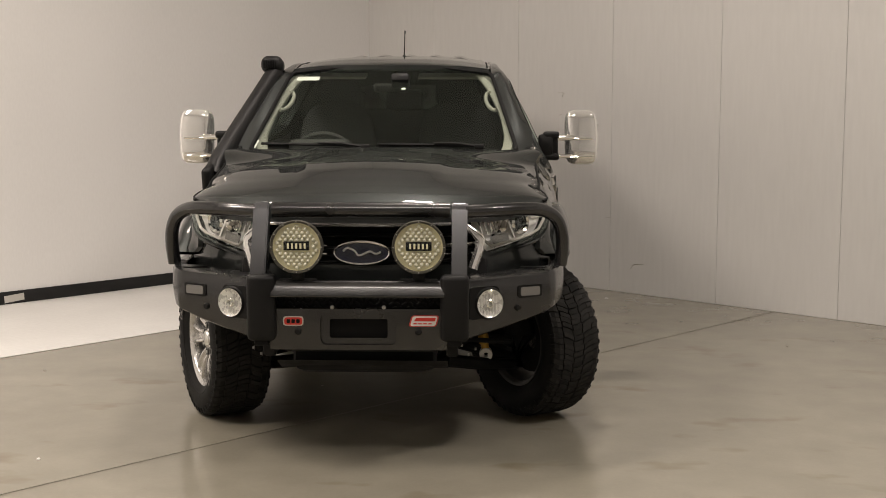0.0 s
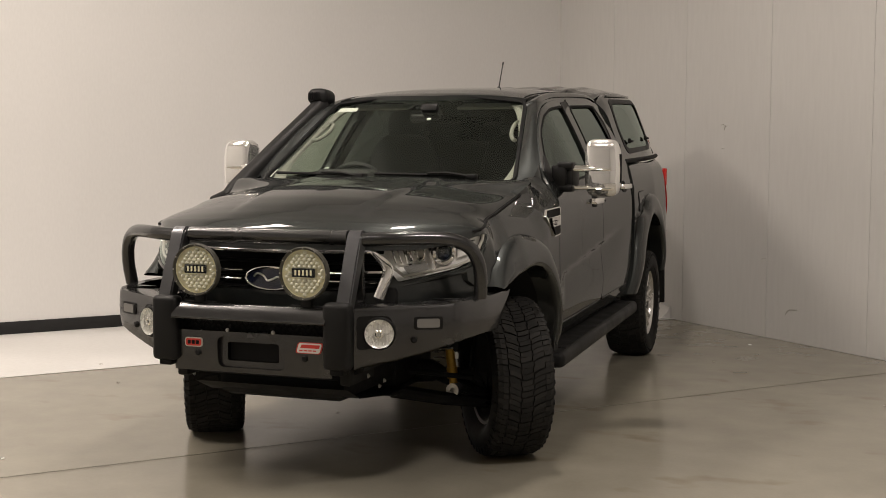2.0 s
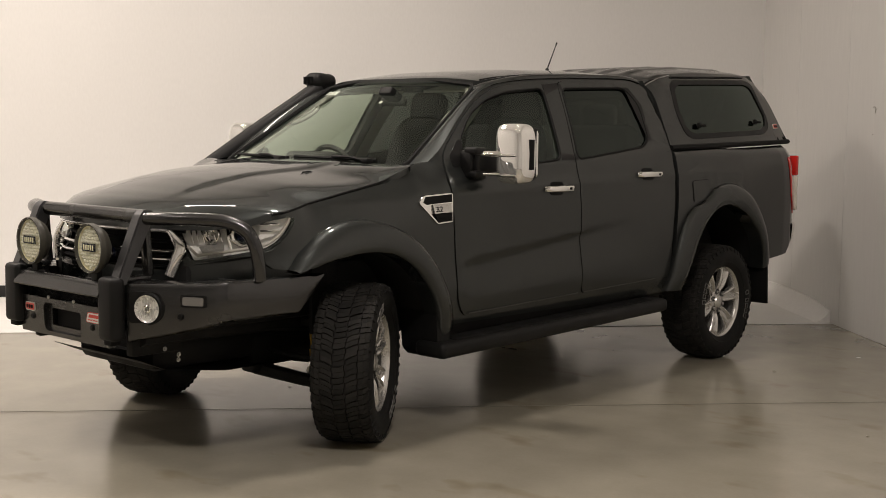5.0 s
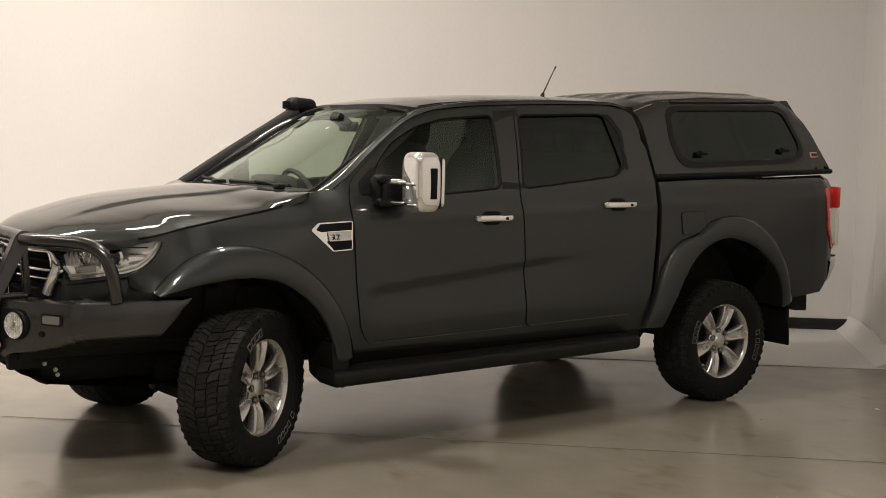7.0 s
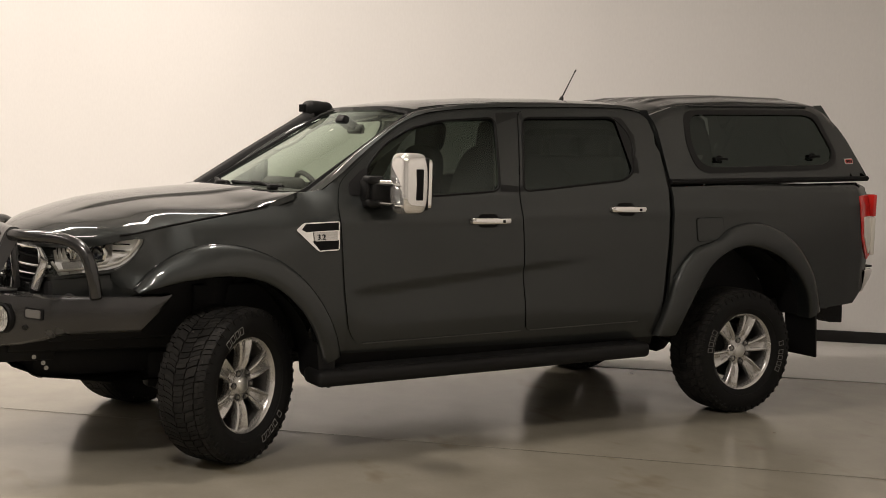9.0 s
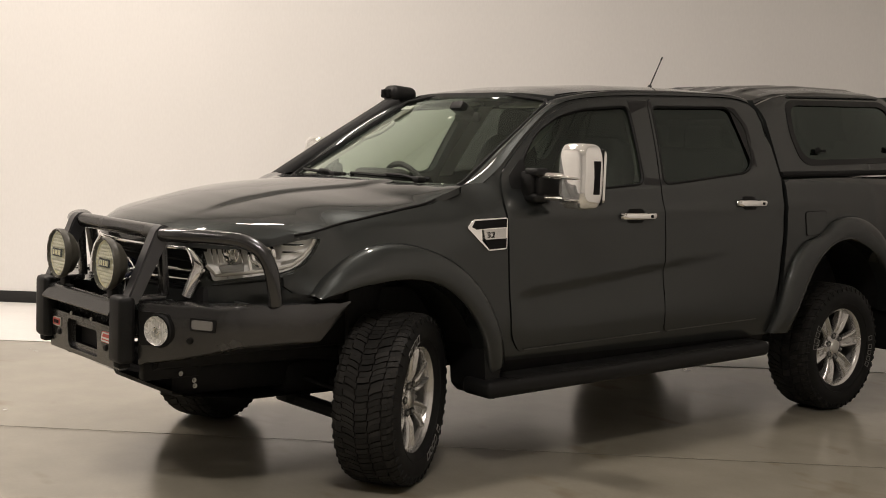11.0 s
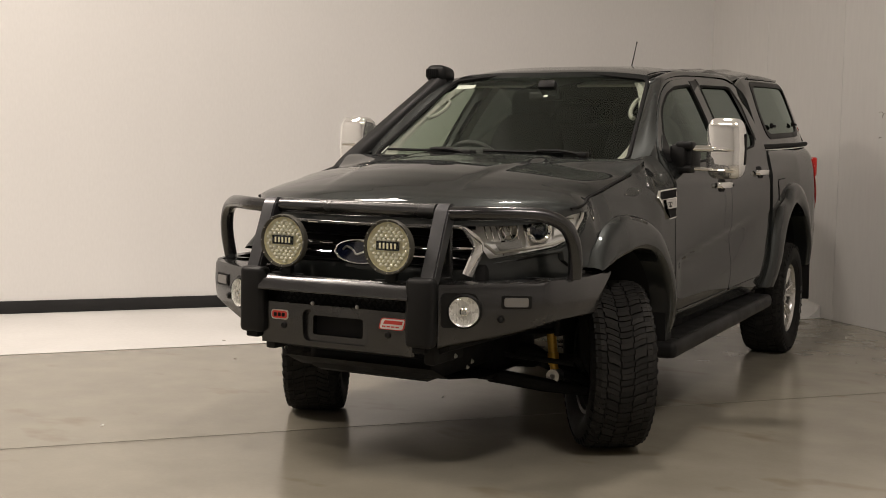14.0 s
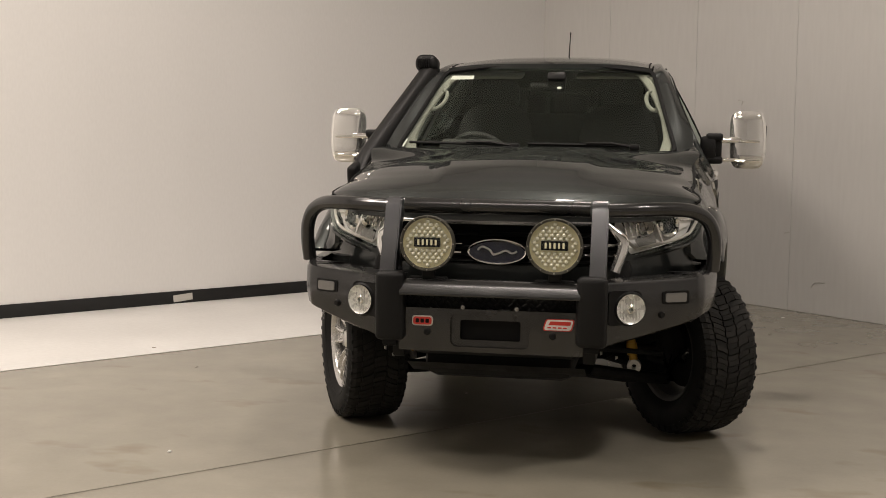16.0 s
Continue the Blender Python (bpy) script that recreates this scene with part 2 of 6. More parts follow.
def part(name, bm, mat, parent, label="", sharp=34):
    return finish(name, bm, mat, parent, label, sharp)


def thing(name, at, label, category, group="", kind=""):
    ob = new(name)
    ob.location = at
    ob.empty_display_size = 0.1
    return tagged(ob, label, category, group, kind)


def box(size, at=(0, 0, 0), r=0.0, seg=2, turn=None, bm=None):
    """A box with rounded edges, added to bm."""
    bm = bm or bmesh.new()
    m = Matrix.Translation(at) @ (turn or Matrix.Identity(4)) @ Matrix.Diagonal((*size, 1))
    tmp = bmesh.new()
    bmesh.ops.create_cube(tmp, size=1, matrix=Matrix.Diagonal((*size, 1)))
    if r:
        bmesh.ops.bevel(tmp, geom=tmp.edges[:], offset=r, segments=seg, affect="EDGES", profile=0.5)
    tmp.transform(Matrix.Translation(at) @ (turn or Matrix.Identity(4)))
    me = bpy.data.meshes.new("tmp")
    tmp.to_mesh(me)
    tmp.free()
    bm.from_mesh(me)
    bpy.data.meshes.remove(me)
    return bm


def prism(outline, f_lo, f_hi, bm=None):
    """A solid between two images of a flat outline."""
    bm = bm or bmesh.new()
    a, b = [bm.verts.new(f_lo(*p)) for p in outline], [bm.verts.new(f_hi(*p)) for p in outline]
    n = len(outline)
    for i in range(n):
        bm.faces.new((a[i], a[(i + 1) % n], b[(i + 1) % n], b[i]))
    for loop in (a[::-1], b):
        face = bm.faces.new(loop)
        if n > 4:
            bmesh.ops.triangulate(bm, faces=[face])
    bmesh.ops.recalc_face_normals(bm, faces=bm.faces[:])
    return bm


def grid(rows, close=False, bm=None):
    """A sheet over rows of points."""
    bm = bm or bmesh.new()
    vs = [[bm.verts.new(p) for p in row] for row in rows]
    for a, b in zip(vs, vs[1:]):
        n = len(a)
        for i in range(n if close else n - 1):
            j = (i + 1) % n
            bm.faces.new((a[i], a[j], b[j], b[i]))
    return bm


def curve_through(pts, n=6, closed=False):
    """A smooth line through points (Catmull-Rom)."""
    pts = [Vector(p) for p in pts]
    out, count = [], len(pts)
    for i in range(count if closed else count - 1):
        if closed:
            p0, p1, p2, p3 = (pts[(i + k) % count] for k in (-1, 0, 1, 2))
        else:
            p0, p1, p2, p3 = pts[max(i - 1, 0)], pts[i], pts[i + 1], pts[min(i + 2, count - 1)]
        for k in range(n):
            t = k / n
            out.append(0.5 * (2 * p1 + (p2 - p0) * t + (2 * p0 - 5 * p1 + 4 * p2 - p3) * t * t + (3 * p1 - p0 - 3 * p2 + p3) * t**3))
    if not closed:
        out.append(pts[-1])
    return out


def tube(path, r, n=12, bm=None, flat=1.0, up=(0, 0, 1), cap=True):
    """A round or flattened bar along a path."""
    bm = bm or bmesh.new()
    path = [Vector(p) for p in path]
    rings = []
    for i, p in enumerate(path):
        d = (path[min(i + 1, len(path) - 1)] - path[max(i - 1, 0)]).normalized()
        a = d.cross(Vector(up))
        a = (a if a.length > 1e-4 else d.cross(Vector((1, 0, 0)))).normalized()
        b = d.cross(a).normalized()
        rr = r[i] if isinstance(r, (list, tuple)) else r
        rings.append([bm.verts.new(p + rr * (math.cos(2 * math.pi * k / n) * a + flat * math.sin(2 * math.pi * k / n) * b)) for k in range(n)])
    for x, y in zip(rings, rings[1:]):
        for k in range(n):
            bm.faces.new((x[k], x[(k + 1) % n], y[(k + 1) % n], y[k]))
    if cap:
        bm.faces.new(rings[0][::-1])
        bm.faces.new(rings[-1])
    bmesh.ops.recalc_face_normals(bm, faces=bm.faces[:])
    return bm


def lathe(profile, n=40, bm=None, closed=False):
    """Turns a profile of (radius, place along the axis) about the x axis."""
    bm = bm or bmesh.new()
    rings = [[bm.verts.new((a, r * math.cos(2 * math.pi * k / n), r * math.sin(2 * math.pi * k / n))) for k in range(n)] for r, a in profile]
    pairs = list(zip(rings, rings[1:])) + ([(rings[-1], rings[0])] if closed else [])
    for x, y in pairs:
        for k in range(n):
            bm.faces.new((x[k], x[(k + 1) % n], y[(k + 1) % n], y[k]))
    bmesh.ops.recalc_face_normals(bm, faces=bm.faces[:])
    return bm


def cushion(half, at, up_e, round_e, shift=None, nu=40, nv=24):
    """A box with fully rounded, swelling faces."""
    def signed(v, e):
        return math.copysign(abs(v) ** e, v)
    rows = []
    for j in range(nv + 1):
        a = -math.pi / 2 + math.pi * j / nv
        row = []
        for k in range(nu):
            b = 2 * math.pi * k / nu
            x, y, z = signed(math.cos(a), up_e) * signed(math.cos(b), round_e), signed(math.cos(a), up_e) * signed(math.sin(b), round_e), signed(math.sin(a), up_e)
            x = x * half[0]
            x = shift(x, z) if shift else x
            row.append((at[0] + x, at[1] + y * half[1], at[2] + z * half[2]))
        rows.append(row)
    bm = grid(rows, True)
    bmesh.ops.remove_doubles(bm, verts=bm.verts[:], dist=1e-5)
    bmesh.ops.recalc_face_normals(bm, faces=bm.faces[:])
    return bm


def inside(p, poly):
    hit = False
    for (x0, y0), (x1, y1) in zip(poly, poly[1:] + poly[:1]):
        if (y0 > p[1]) != (y1 > p[1]) and p[0] < (x1 - x0) * (p[1] - y0) / (y1 - y0) + x0:
            hit = not hit
    return hit


def rounded(poly, r, n=4):
    """A polygon with its corners rounded to about r."""
    out, count = [], len(poly)
    for i in range(count):
        a, b, c = (Vector(poly[(i + k) % count]) for k in (-1, 0, 1))
        k = min(r, 0.45 * (a - b).length, 0.45 * (c - b).length)
        p, q = b + (a - b).normalized() * k, b + (c - b).normalized() * k
        for j in range(n + 1):
            t = j / n
            out.append(tuple((1 - t) ** 2 * p + 2 * t * (1 - t) * b + t * t * q))
    return out


def dense(poly, step):
    out = []
    for a, b in zip(poly, poly[1:] + poly[:1]):
        n = max(1, int(math.dist(a, b) / step))
        out += [(a[0] + (b[0] - a[0]) * k / n, a[1] + (b[1] - a[1]) * k / n) for k in range(n)]
    return out


def patch(outline, f, holes=(), step=0.06, back=None, flip=False):
    """A panel: the flat outline less its holes, laid on the surface f(u, v). back: how far its edges turn in."""
    loops = [dense(list(outline), step)] + [dense(list(h), step) for h in holes]
    pts, edges = [], []
    for loop in loops:
        k = len(pts)
        pts += loop
        edges += [(k + i, k + (i + 1) % len(loop)) for i in range(len(loop))]
    rim = np.array(pts)
    us, vs = rim[:, 0], rim[:, 1]
    for u in np.arange(us.min() + step * 0.5, us.max(), step):
        for v in np.arange(vs.min() + step * 0.5, vs.max(), step):
            if np.hypot(us - u, vs - v).min() > step * 0.45 and inside((u, v), loops[0]) and not any(inside((u, v), h) for h in loops[1:]):
                pts.append((float(u), float(v)))
    verts, _, faces, *_ = delaunay_2d_cdt([Vector(p) for p in pts], edges, [], 0, 1e-6)
    bm = bmesh.new()
    bent = bm.verts.layers.float_vector.new("bent")
    made = []
    for p in verts:
        v = bm.verts.new(f(p.x, p.y))
        e = 0.012
        du = Vector(f(p.x + e, p.y)) - Vector(f(p.x - e, p.y))
        dv = Vector(f(p.x, p.y + e)) - Vector(f(p.x, p.y - e))
        v[bent] = du.cross(dv).normalized()
        made.append(v)
    for tri in faces:
        c = sum((verts[i] for i in tri), Vector((0, 0))) / len(tri)
        if inside(c, loops[0]) and not any(inside(c, h) for h in loops[1:]):
            bm.faces.new([made[i] for i in (tri[::-1] if flip else tri)])
    bmesh.ops.delete(bm, geom=[v for v in bm.verts if not v.link_faces], context="VERTS")
    if back is not None:
        twin = {}
        for e in [e for e in bm.edges if len(e.link_faces) == 1]:
            a, b = e.link_loops[0].vert, e.link_loops[0].link_loop_next.vert
            for v in (a, b):
                if v not in twin:
                    twin[v] = (bm.verts.new(v.co), bm.verts.new(v.co + Vector(back)))
            bm.faces.new((twin[b][0], twin[a][0], twin[a][1], twin[b][1]))
    return bm


def join(bms):
    out = bmesh.new()
    for b in bms:
        me = bpy.data.meshes.new("tmp")
        b.to_mesh(me)
        b.free()
        out.from_mesh(me)
        bpy.data.meshes.remove(me)
    return out


def lerp(t, xs, ys):
    return float(np.interp(t, xs, ys))

# ---------------------------------------------------------------- the hall


def wall_frame(a, along, into):
    return Matrix(((along.x, into.x, 0, a.x), (along.y, into.y, 0, a.y), (0, 0, 1, 0), (0, 0, 0, 1)))


LENGTH_L, LENGTH_R, THICK = 11.5, 13.2, 0.2
INTO_R = Vector((-0.7035, -0.7107, 0))      # from the panel wall into the room
INTO_L = Vector((0.775, -0.632, 0))         # from the white wall into the room
floor = finish("floor", box((60, 60, 0.2), (0, 0, -0.1)), FLOOR)
tagged(floor, "polished grey-brown sealed concrete floor with cloudy stains", "floor", kind="structure")

wl = finish("wall_white", box((LENGTH_L, THICK, ROOM_H), (LENGTH_L / 2, -THICK / 2, ROOM_H / 2)), WALL)
wl.matrix_world = wall_frame(CORNER, ALONG_L, INTO_L)
tagged(wl, "smooth white painted studio wall", "wall", kind="structure")
wr = finish("wall_panelled", box((LENGTH_R, THICK, ROOM_H), (LENGTH_R / 2, -THICK / 2 - 0.006, ROOM_H / 2)), JOINT_GREY)
wr.matrix_world = wall_frame(CORNER, ALONG_R, INTO_R)
tagged(wr, "wall of tall off-white insulated steel panels", "wall", kind="structure")
_edge = [0.0, 0.96, 2.06, 3.13, 4.19, 5.23, 6.29, 7.35, 8.41, 9.47, 10.53, 11.59, 12.65, 13.2]
for _a, _b in zip(_edge, _edge[1:]):
    _a = _a if _a else -0.05
    part("wall_panel", box((_b - _a - 0.0030, 0.045, ROOM_H), ((_a + _b) / 2, -0.0225, ROOM_H / 2), 0.003, 1), PANEL, wr, sharp=3)
_end_l, _end_r = CORNER + LENGTH_L * ALONG_L, CORNER + LENGTH_R * ALONG_R
_far = _end_l + LENGTH_R * ALONG_R
# two unseen walls added behind the camera to bounce light onto the truck
for _name, _p, _q, _mid in (("unseen_wall_rear", _end_l, _far, CORNER), ("unseen_wall_side", _far, _end_r, CORNER)):
    _d = (_q - _p)
    _into = Vector((-_d.y, _d.x, 0)).normalized()
    if _into.dot(_mid - _p) < 0:
        _into = -_into
    _w = finish(_name, box((_d.length, THICK, ROOM_H), (_d.length / 2, -THICK / 2, ROOM_H / 2)), HALL)
    _w.matrix_world = wall_frame(_p, _d.normalized(), _into)
    tagged(_w, "unseen pale grey wall added to close the hall and bounce light", "wall", kind="structure")
# unseen ceiling, pale so that the bonnet has something bright to reflect
ceiling = finish("ceiling", box((44, 44, 0.2), (0, 0, ROOM_H + 0.1)), CEIL)
tagged(ceiling, "unseen plain white hall ceiling, kept pale to brighten reflections", "ceiling", kind="structure")

skirt = finish("skirting", box((LENGTH_L - 0.02, 0.012, 0.098), (LENGTH_L / 2, 0.0062, 0.049 + 0.006), 0.003), STRIP)
skirt.matrix_world = wl.matrix_world.copy()
tagged(skirt, "flat black skirting strip along the white wall", "skirting", kind="structure")
_tape = finish("tape_patch", box((0.17, 0.003, 0.055), (0, 0, 0), 0.001), PALE_LENS)
_tape.matrix_world = wl.matrix_world @ pose(4.035, 0.0145, 0.05, 0, 4, 0)
tagged(_tape, "grey-white tape patch stuck on the black skirting", "tape")

# painted white strip of floor along the white wall, and its upstand on the panel wall
STRIP_W = 1.93
_bm = box((LENGTH_L, STRIP_W, 0.004), (LENGTH_L / 2, STRIP_W / 2, 0.003), 0.001)
wf = finish("floor_strip", _bm, WHITE_FLOOR, sharp=3)
wf.matrix_world = wl.matrix_world.copy()
tagged(wf, "white painted floor strip beside the white wall", "floor", kind="structure")
_prof = [(0.0, 0.135), (0.5, 0.16), (1.0, 0.165), (1.45, 0.15), (1.75, 0.125), (1.90, 0.10)]
_rows = [[(p.x, 0.02 + 0.10 * (1 - k / 6) ** 2.2, 0.006 + (p.y - 0.006) * (k / 6)) for k in range(7)] + [(p.x, 0.002, p.y)] for p in curve_through([(s, h, 0) for s, h in _prof], 3)]
_bm = grid(_rows)
_bm.faces.new([_bm.verts.new(p) for p in [(1.901, 0.002, 0.006)] + [(1.901, q[1], q[2]) for q in _rows[-1]]])
up = finish("cove_upstand", _bm, WHITE_FLOOR)
up.matrix_world = wr.matrix_world.copy()
tagged(up, "white painted cove at the foot of the panel wall", "cove", kind="structure")

# sawn joint across the floor
_j0, _j1 = Vector((-9.0, -9.97, 0)), Vector((2.98, 3.45, 0))
_d = _j1 - _j0
fj = finish("floor_joint", box((_d.length, 0.004, 0.002), (_d.length / 2, 0, 0.0035)), JOINT)
fj.matrix_world = wall_frame(_j0, _d.normalized(), Vector((-_d.y, _d.x, 0)).normalized())
tagged(fj, "thin dark sawn joint in the concrete", "joint", kind="structure")


def scrap(at, size, mat, label, name="paint_fleck"):
    bm = bmesh.new()
    pts = [(math.cos(a) * size * random.uniform(0.6, 1.2), math.sin(a) * size * random.uniform(0.4, 0.8)) for a in np.linspace(0, 2 * math.pi, 8)[:-1]]
    prism(pts, lambda x, y: (x, y, 0), lambda x, y: (x * 0.9, y * 0.9, 0.0025), bm)
    ob = finish(name, bm, mat)
    ob.matrix_world = pose(*at, 0, 0, random.uniform(0, 180))
    return tagged(ob, label, "fleck")


for _at, _sz in (((-1.39, -0.915, 0.002), 0.014), ((1.57, 3.87, 0.002), 0.016)):
    scrap(_at, _sz, WHITE, "small white fleck lying on the concrete floor")
for _at, _sz in (((1.40, 3.0, 0.002), 0.012), ((-2.0, 0.9, 0.002), 0.012), ((-0.35, 0.55, 0.002), 0.012), ((2.5, 1.8, 0.002), 0.011), ((-2.49, 1.42, 0.006), 0.013)):
    scrap(_at, _sz, SCUFF, "small brown speck of grit on the floor", "grit_speck")


def scuff(s, z, w, h, lean):
    """A shallow scrape on the panel wall."""
    path = curve_through([(-w / 2, 0, -h / 2), (-w / 5, 0, h / 3), (w / 2, 0, h / 2)], 5)
    bm = tube(path, 0.0026, 6, flat=0.4)
    ob = finish("wall_scuff", bm, SCUFF)
    ob.matrix_world = wr.matrix_world @ pose(s, 0.0022, z, 0, lean, 0)
    return tagged(ob, "brown scrape mark on the steel wall panel", "scuff")


for _a in ((3.42, 0.23, 0.13, 0.05, 0), (2.57, 1.68, 0.05, 0.02, 30), (2.60, 1.66, 0.03, 0.03, 0), (2.57, 1.49, 0.035, 0.008, 0), (3.1, 0.62, 0.05, 0.01, 0)):
    scuff(*_a)

# ceiling lights
for (_x, _y), _lx, _ly, _turn, _watts, _colour in LAMPS:
    _t = thing("ceiling_light", (_x, _y, ROOM_H - 0.14), "long warm white ceiling light", "lamp", "ceiling lights")
    _t.rotation_euler = (0, 0, radians(_turn))
    part("housing", box((_lx + 0.06, _ly + 0.06, 0.08), (0, 0, 0.09), 0.01), WHITE, _t)
    part("diffuser", box((_lx, _ly, 0.02), (0, 0, 0.038), 0.004), GLOW, _t, "glowing diffuser")
    _ob = lamp("light_source", (_x, _y, ROOM_H - 0.15), (_x + 0.0001, _y, 0), _lx, _ly, _watts, _colour)
    _ob.rotation_euler = (0, 0, radians(_turn))

# ---------------------------------------------------------------- the pickup: its surfaces
truck = thing("pickup_truck", (0, 0, 0), "dark grey metallic double-cab pickup with bull bar and canopy", "pickup truck")
SIDES = ((1, "left"), (-1, "right"))


def belt(y):
    return lerp(y, [0.3, 0.7, 1.5, 2.4, 3.0], [1.27, 1.28, 1.305, 1.37, 1.40])


def shut(y):
    return sum(lerp(y + d, [-0.53, -0.12, 0.17, 0.31, 0.5], [1.087, 1.17, 1.222, 1.29, 1.31]) for d in (-0.06, -0.03, 0.0, 0.03, 0.06)) / 5


def smooth01(t):
    t = min(1, max(0, t))
    return t * t * (3 - 2 * t)


def side_x(y, z):
    """Half the width of the body at a station and a height."""
    w = lerp(y, [-0.9, -0.75, -0.5, -0.2, 0.3, 1, 2.6, 3.5, 4.1, 4.25, 4.36], [0.76, 0.80, 0.85, 0.88, 0.90, 0.905, 0.905, 0.90, 0.88, 0.865, 0.82])
    if y < -0.2:
        # the corner follows the rounded plan of the nose, but for the foot of the fender behind it
        bend = lerp(y, [-0.9, -0.695, -0.58, -0.48, -0.39, -0.2], [0.3, 0.655, 0.754, 0.813, 0.848, 0.88])
        w = bend + (w - bend) * smooth01((0.93 - z) / 0.1) * smooth01((y + 0.56) / 0.12)
    b = belt(y)
    if z < 0.72:
        w -= 0.045 * ((0.72 - z) / 0.25) ** 2
    if z > 1.02:
        w -= 0.035 * ((min(z, b) - 1.02) / 0.3) ** 2
    # shoulder crease and the hollow low on the doors
    w += 0.006 * math.exp(-(((z - (1.135 + 0.03 * y)) / 0.03) ** 2))
    crease = 0.83 + 0.105 * (y - 0.62)
    w -= 0.015 * smooth01((crease - z) / 0.05) * smooth01((z - crease + 0.27) / 0.22) * smooth01((y - 0.56) / 0.15) * smooth01((2.3 - y) / 0.7)
    if y < 0.55:
        w -= 0.095 * max(0.0, (z - (shut(y) - 0.26)) / 0.26) ** 1.7 * smooth01((0.55 - y) / 0.2) * smooth01((y + 0.53) / 0.25)
    w -= 0.045 * smooth01((1.20 - y) / 0.6) * smooth01((z - 1.18) / 0.14) * smooth01((y - 0.30) / 0.2)
    if y > 2.63 and z > 1.33:
        w -= 0.05 * ((z - 1.33) / 0.08) ** 2
    elif z > b:
        d = z - b
        w -= 0.44 * d + 0.22 * d * d
    return w


def on_side(s, out=0.0):
    return lambda y, z: (s * (side_x(y, z) + out), y, z)


PLAN = [(0, -0.90), (0.3, -0.878), (0.5, -0.808), (0.65, -0.695), (0.75, -0.580), (0.81, -0.480), (0.845, -0.390)]
_plan = curve_through([(x, y, 0) for x, y in PLAN], 6)
_arc = [0.0]
for _p, _q in zip(_plan, _plan[1:]):
    _arc.append(_arc[-1] + (_q - _p).length)
_px, _py = [p.x for p in _plan], [p.y for p in _plan]


def nose(s, z, out=0.0):
    """The wrapped front: s along its plan from the middle, z up."""
    a = min(abs(s), _arc[-1])
    x, y = lerp(a, _arc, _px), lerp(a, _arc, _py)
    e = 0.01
    t = Vector((lerp(a + e, _arc, _px) - lerp(a - e, _arc, _px), lerp(a + e, _arc, _py) - lerp(a - e, _arc, _py), 0))
    n = Vector((t.y, -t.x, 0)).normalized() if t.length > 1e-6 else Vector((1, 0, 0))
    lean = 0.32 * (z - 0.86) * (1 - 0.75 * smooth01((a - 0.70) / 0.30)) if z > 0.86 else 0.0
    p = Vector((x, y, 0)) + n * (out - lean * 0.8)
    return (math.copysign(p.x, s), p.y, z)


def roof_z(x, y):
    return lerp(y, [0.95, 1.05, 1.27, 1.65, 2.05, 2.47, 2.62], [1.738, 1.770, 1.804, 1.836, 1.852, 1.856, 1.840]) - 0.05 * (abs(x) / 0.61) ** 3


def screen_y(x, z):
    return 0.27 + (z - 1.30) * 1.68 + 0.30 * x * x


def canopy_x(y, z):
    top = canopy_top(y)
    return 0.815 - 0.36 * (z - 1.40) - 0.06 * max(0, (y - 3.4) / 0.9) ** 2 - 0.055 * smooth01((z - top + 0.14) / 0.14) ** 1.5


def canopy_top(y):
    return lerp(y, [2.60, 2.68, 2.76, 2.92, 3.34, 4.0, 4.10, 4.18], [1.80, 1.835, 1.862, 1.893, 1.926, 1.938, 1.925, 1.87])


def canopy_z(x, y):
    z = canopy_top(y) - 0.055 * (abs(x) / 0.60) ** 4
    if abs(x) < 0.56:
        z += 0.014 * max(0, math.cos(math.pi * x / 0.095)) ** 0.7 * smooth01((y - 2.74) / 0.1) * smooth01((4.0 - y) / 0.1)
    return z


F_OUT = [(-0.485, 0.850), (-0.400, 0.950), (-0.240, 1.038), (-0.089, 1.063), (0.084, 1.035), (0.264, 0.949), (0.414, 0.801), (0.507, 0.621), (0.545, 0.500)]
F_IN = [(-0.47, 0.835), (-0.33, 0.868), (-0.20, 0.897), (-0.05, 0.912), (0.10, 0.890), (0.235, 0.812), (0.345, 0.695), (0.410, 0.560), (0.440, 0.455)]
R_OUT = [(2.533, 0.500), (2.600, 0.700), (2.660, 0.865), (2.784, 1.002), (2.95, 1.050), (3.075, 1.128), (3.256, 1.156), (3.424, 1.125), (3.602, 1.030), (3.751, 0.869), (3.800, 0.750), (3.850, 0.600)]
R_IN = [(2.680, 0.500), (2.715, 0.600), (2.771, 0.712), (2.850, 0.850), (2.930, 0.935), (3.050, 0.995), (3.178, 1.021), (3.347, 0.995), (3.524, 0.910), (3.660, 0.790), (3.720, 0.680), (3.745, 0.555)]


def flat_curve(pts, n=3):
    return [(p.x, p.y) for p in curve_through([(a, b, 0) for a, b in pts], n)]


def eased(pts, times):
    """The same line with its kinks eased, ends kept."""
    for _ in range(times):
        pts = [pts[0]] + [((a[0] + 2 * b[0] + c[0]) / 4, (a[1] + 2 * b[1] + c[1]) / 4) for a, b, c in zip(pts, pts[1:], pts[2:])] + [pts[-1]]
    return pts


F_OUT_C, F_IN_C, R_OUT_C, R_IN_C = (eased(flat_curve(p, 5), k) for p, k in ((F_OUT, 14), (F_IN, 14), (R_OUT, 2), (R_IN, 14)))

FLARE = [(0.0, 0.001), (0.015, 0.014), (0.06, 0.030), (0.14, 0.040), (0.28, 0.048), (0.46, 0.054), (0.64, 0.057), (0.82, 0.056), (0.94, 0.050), (1.0, 0.040), (1.0, 0.020), (1.0, -0.06)]


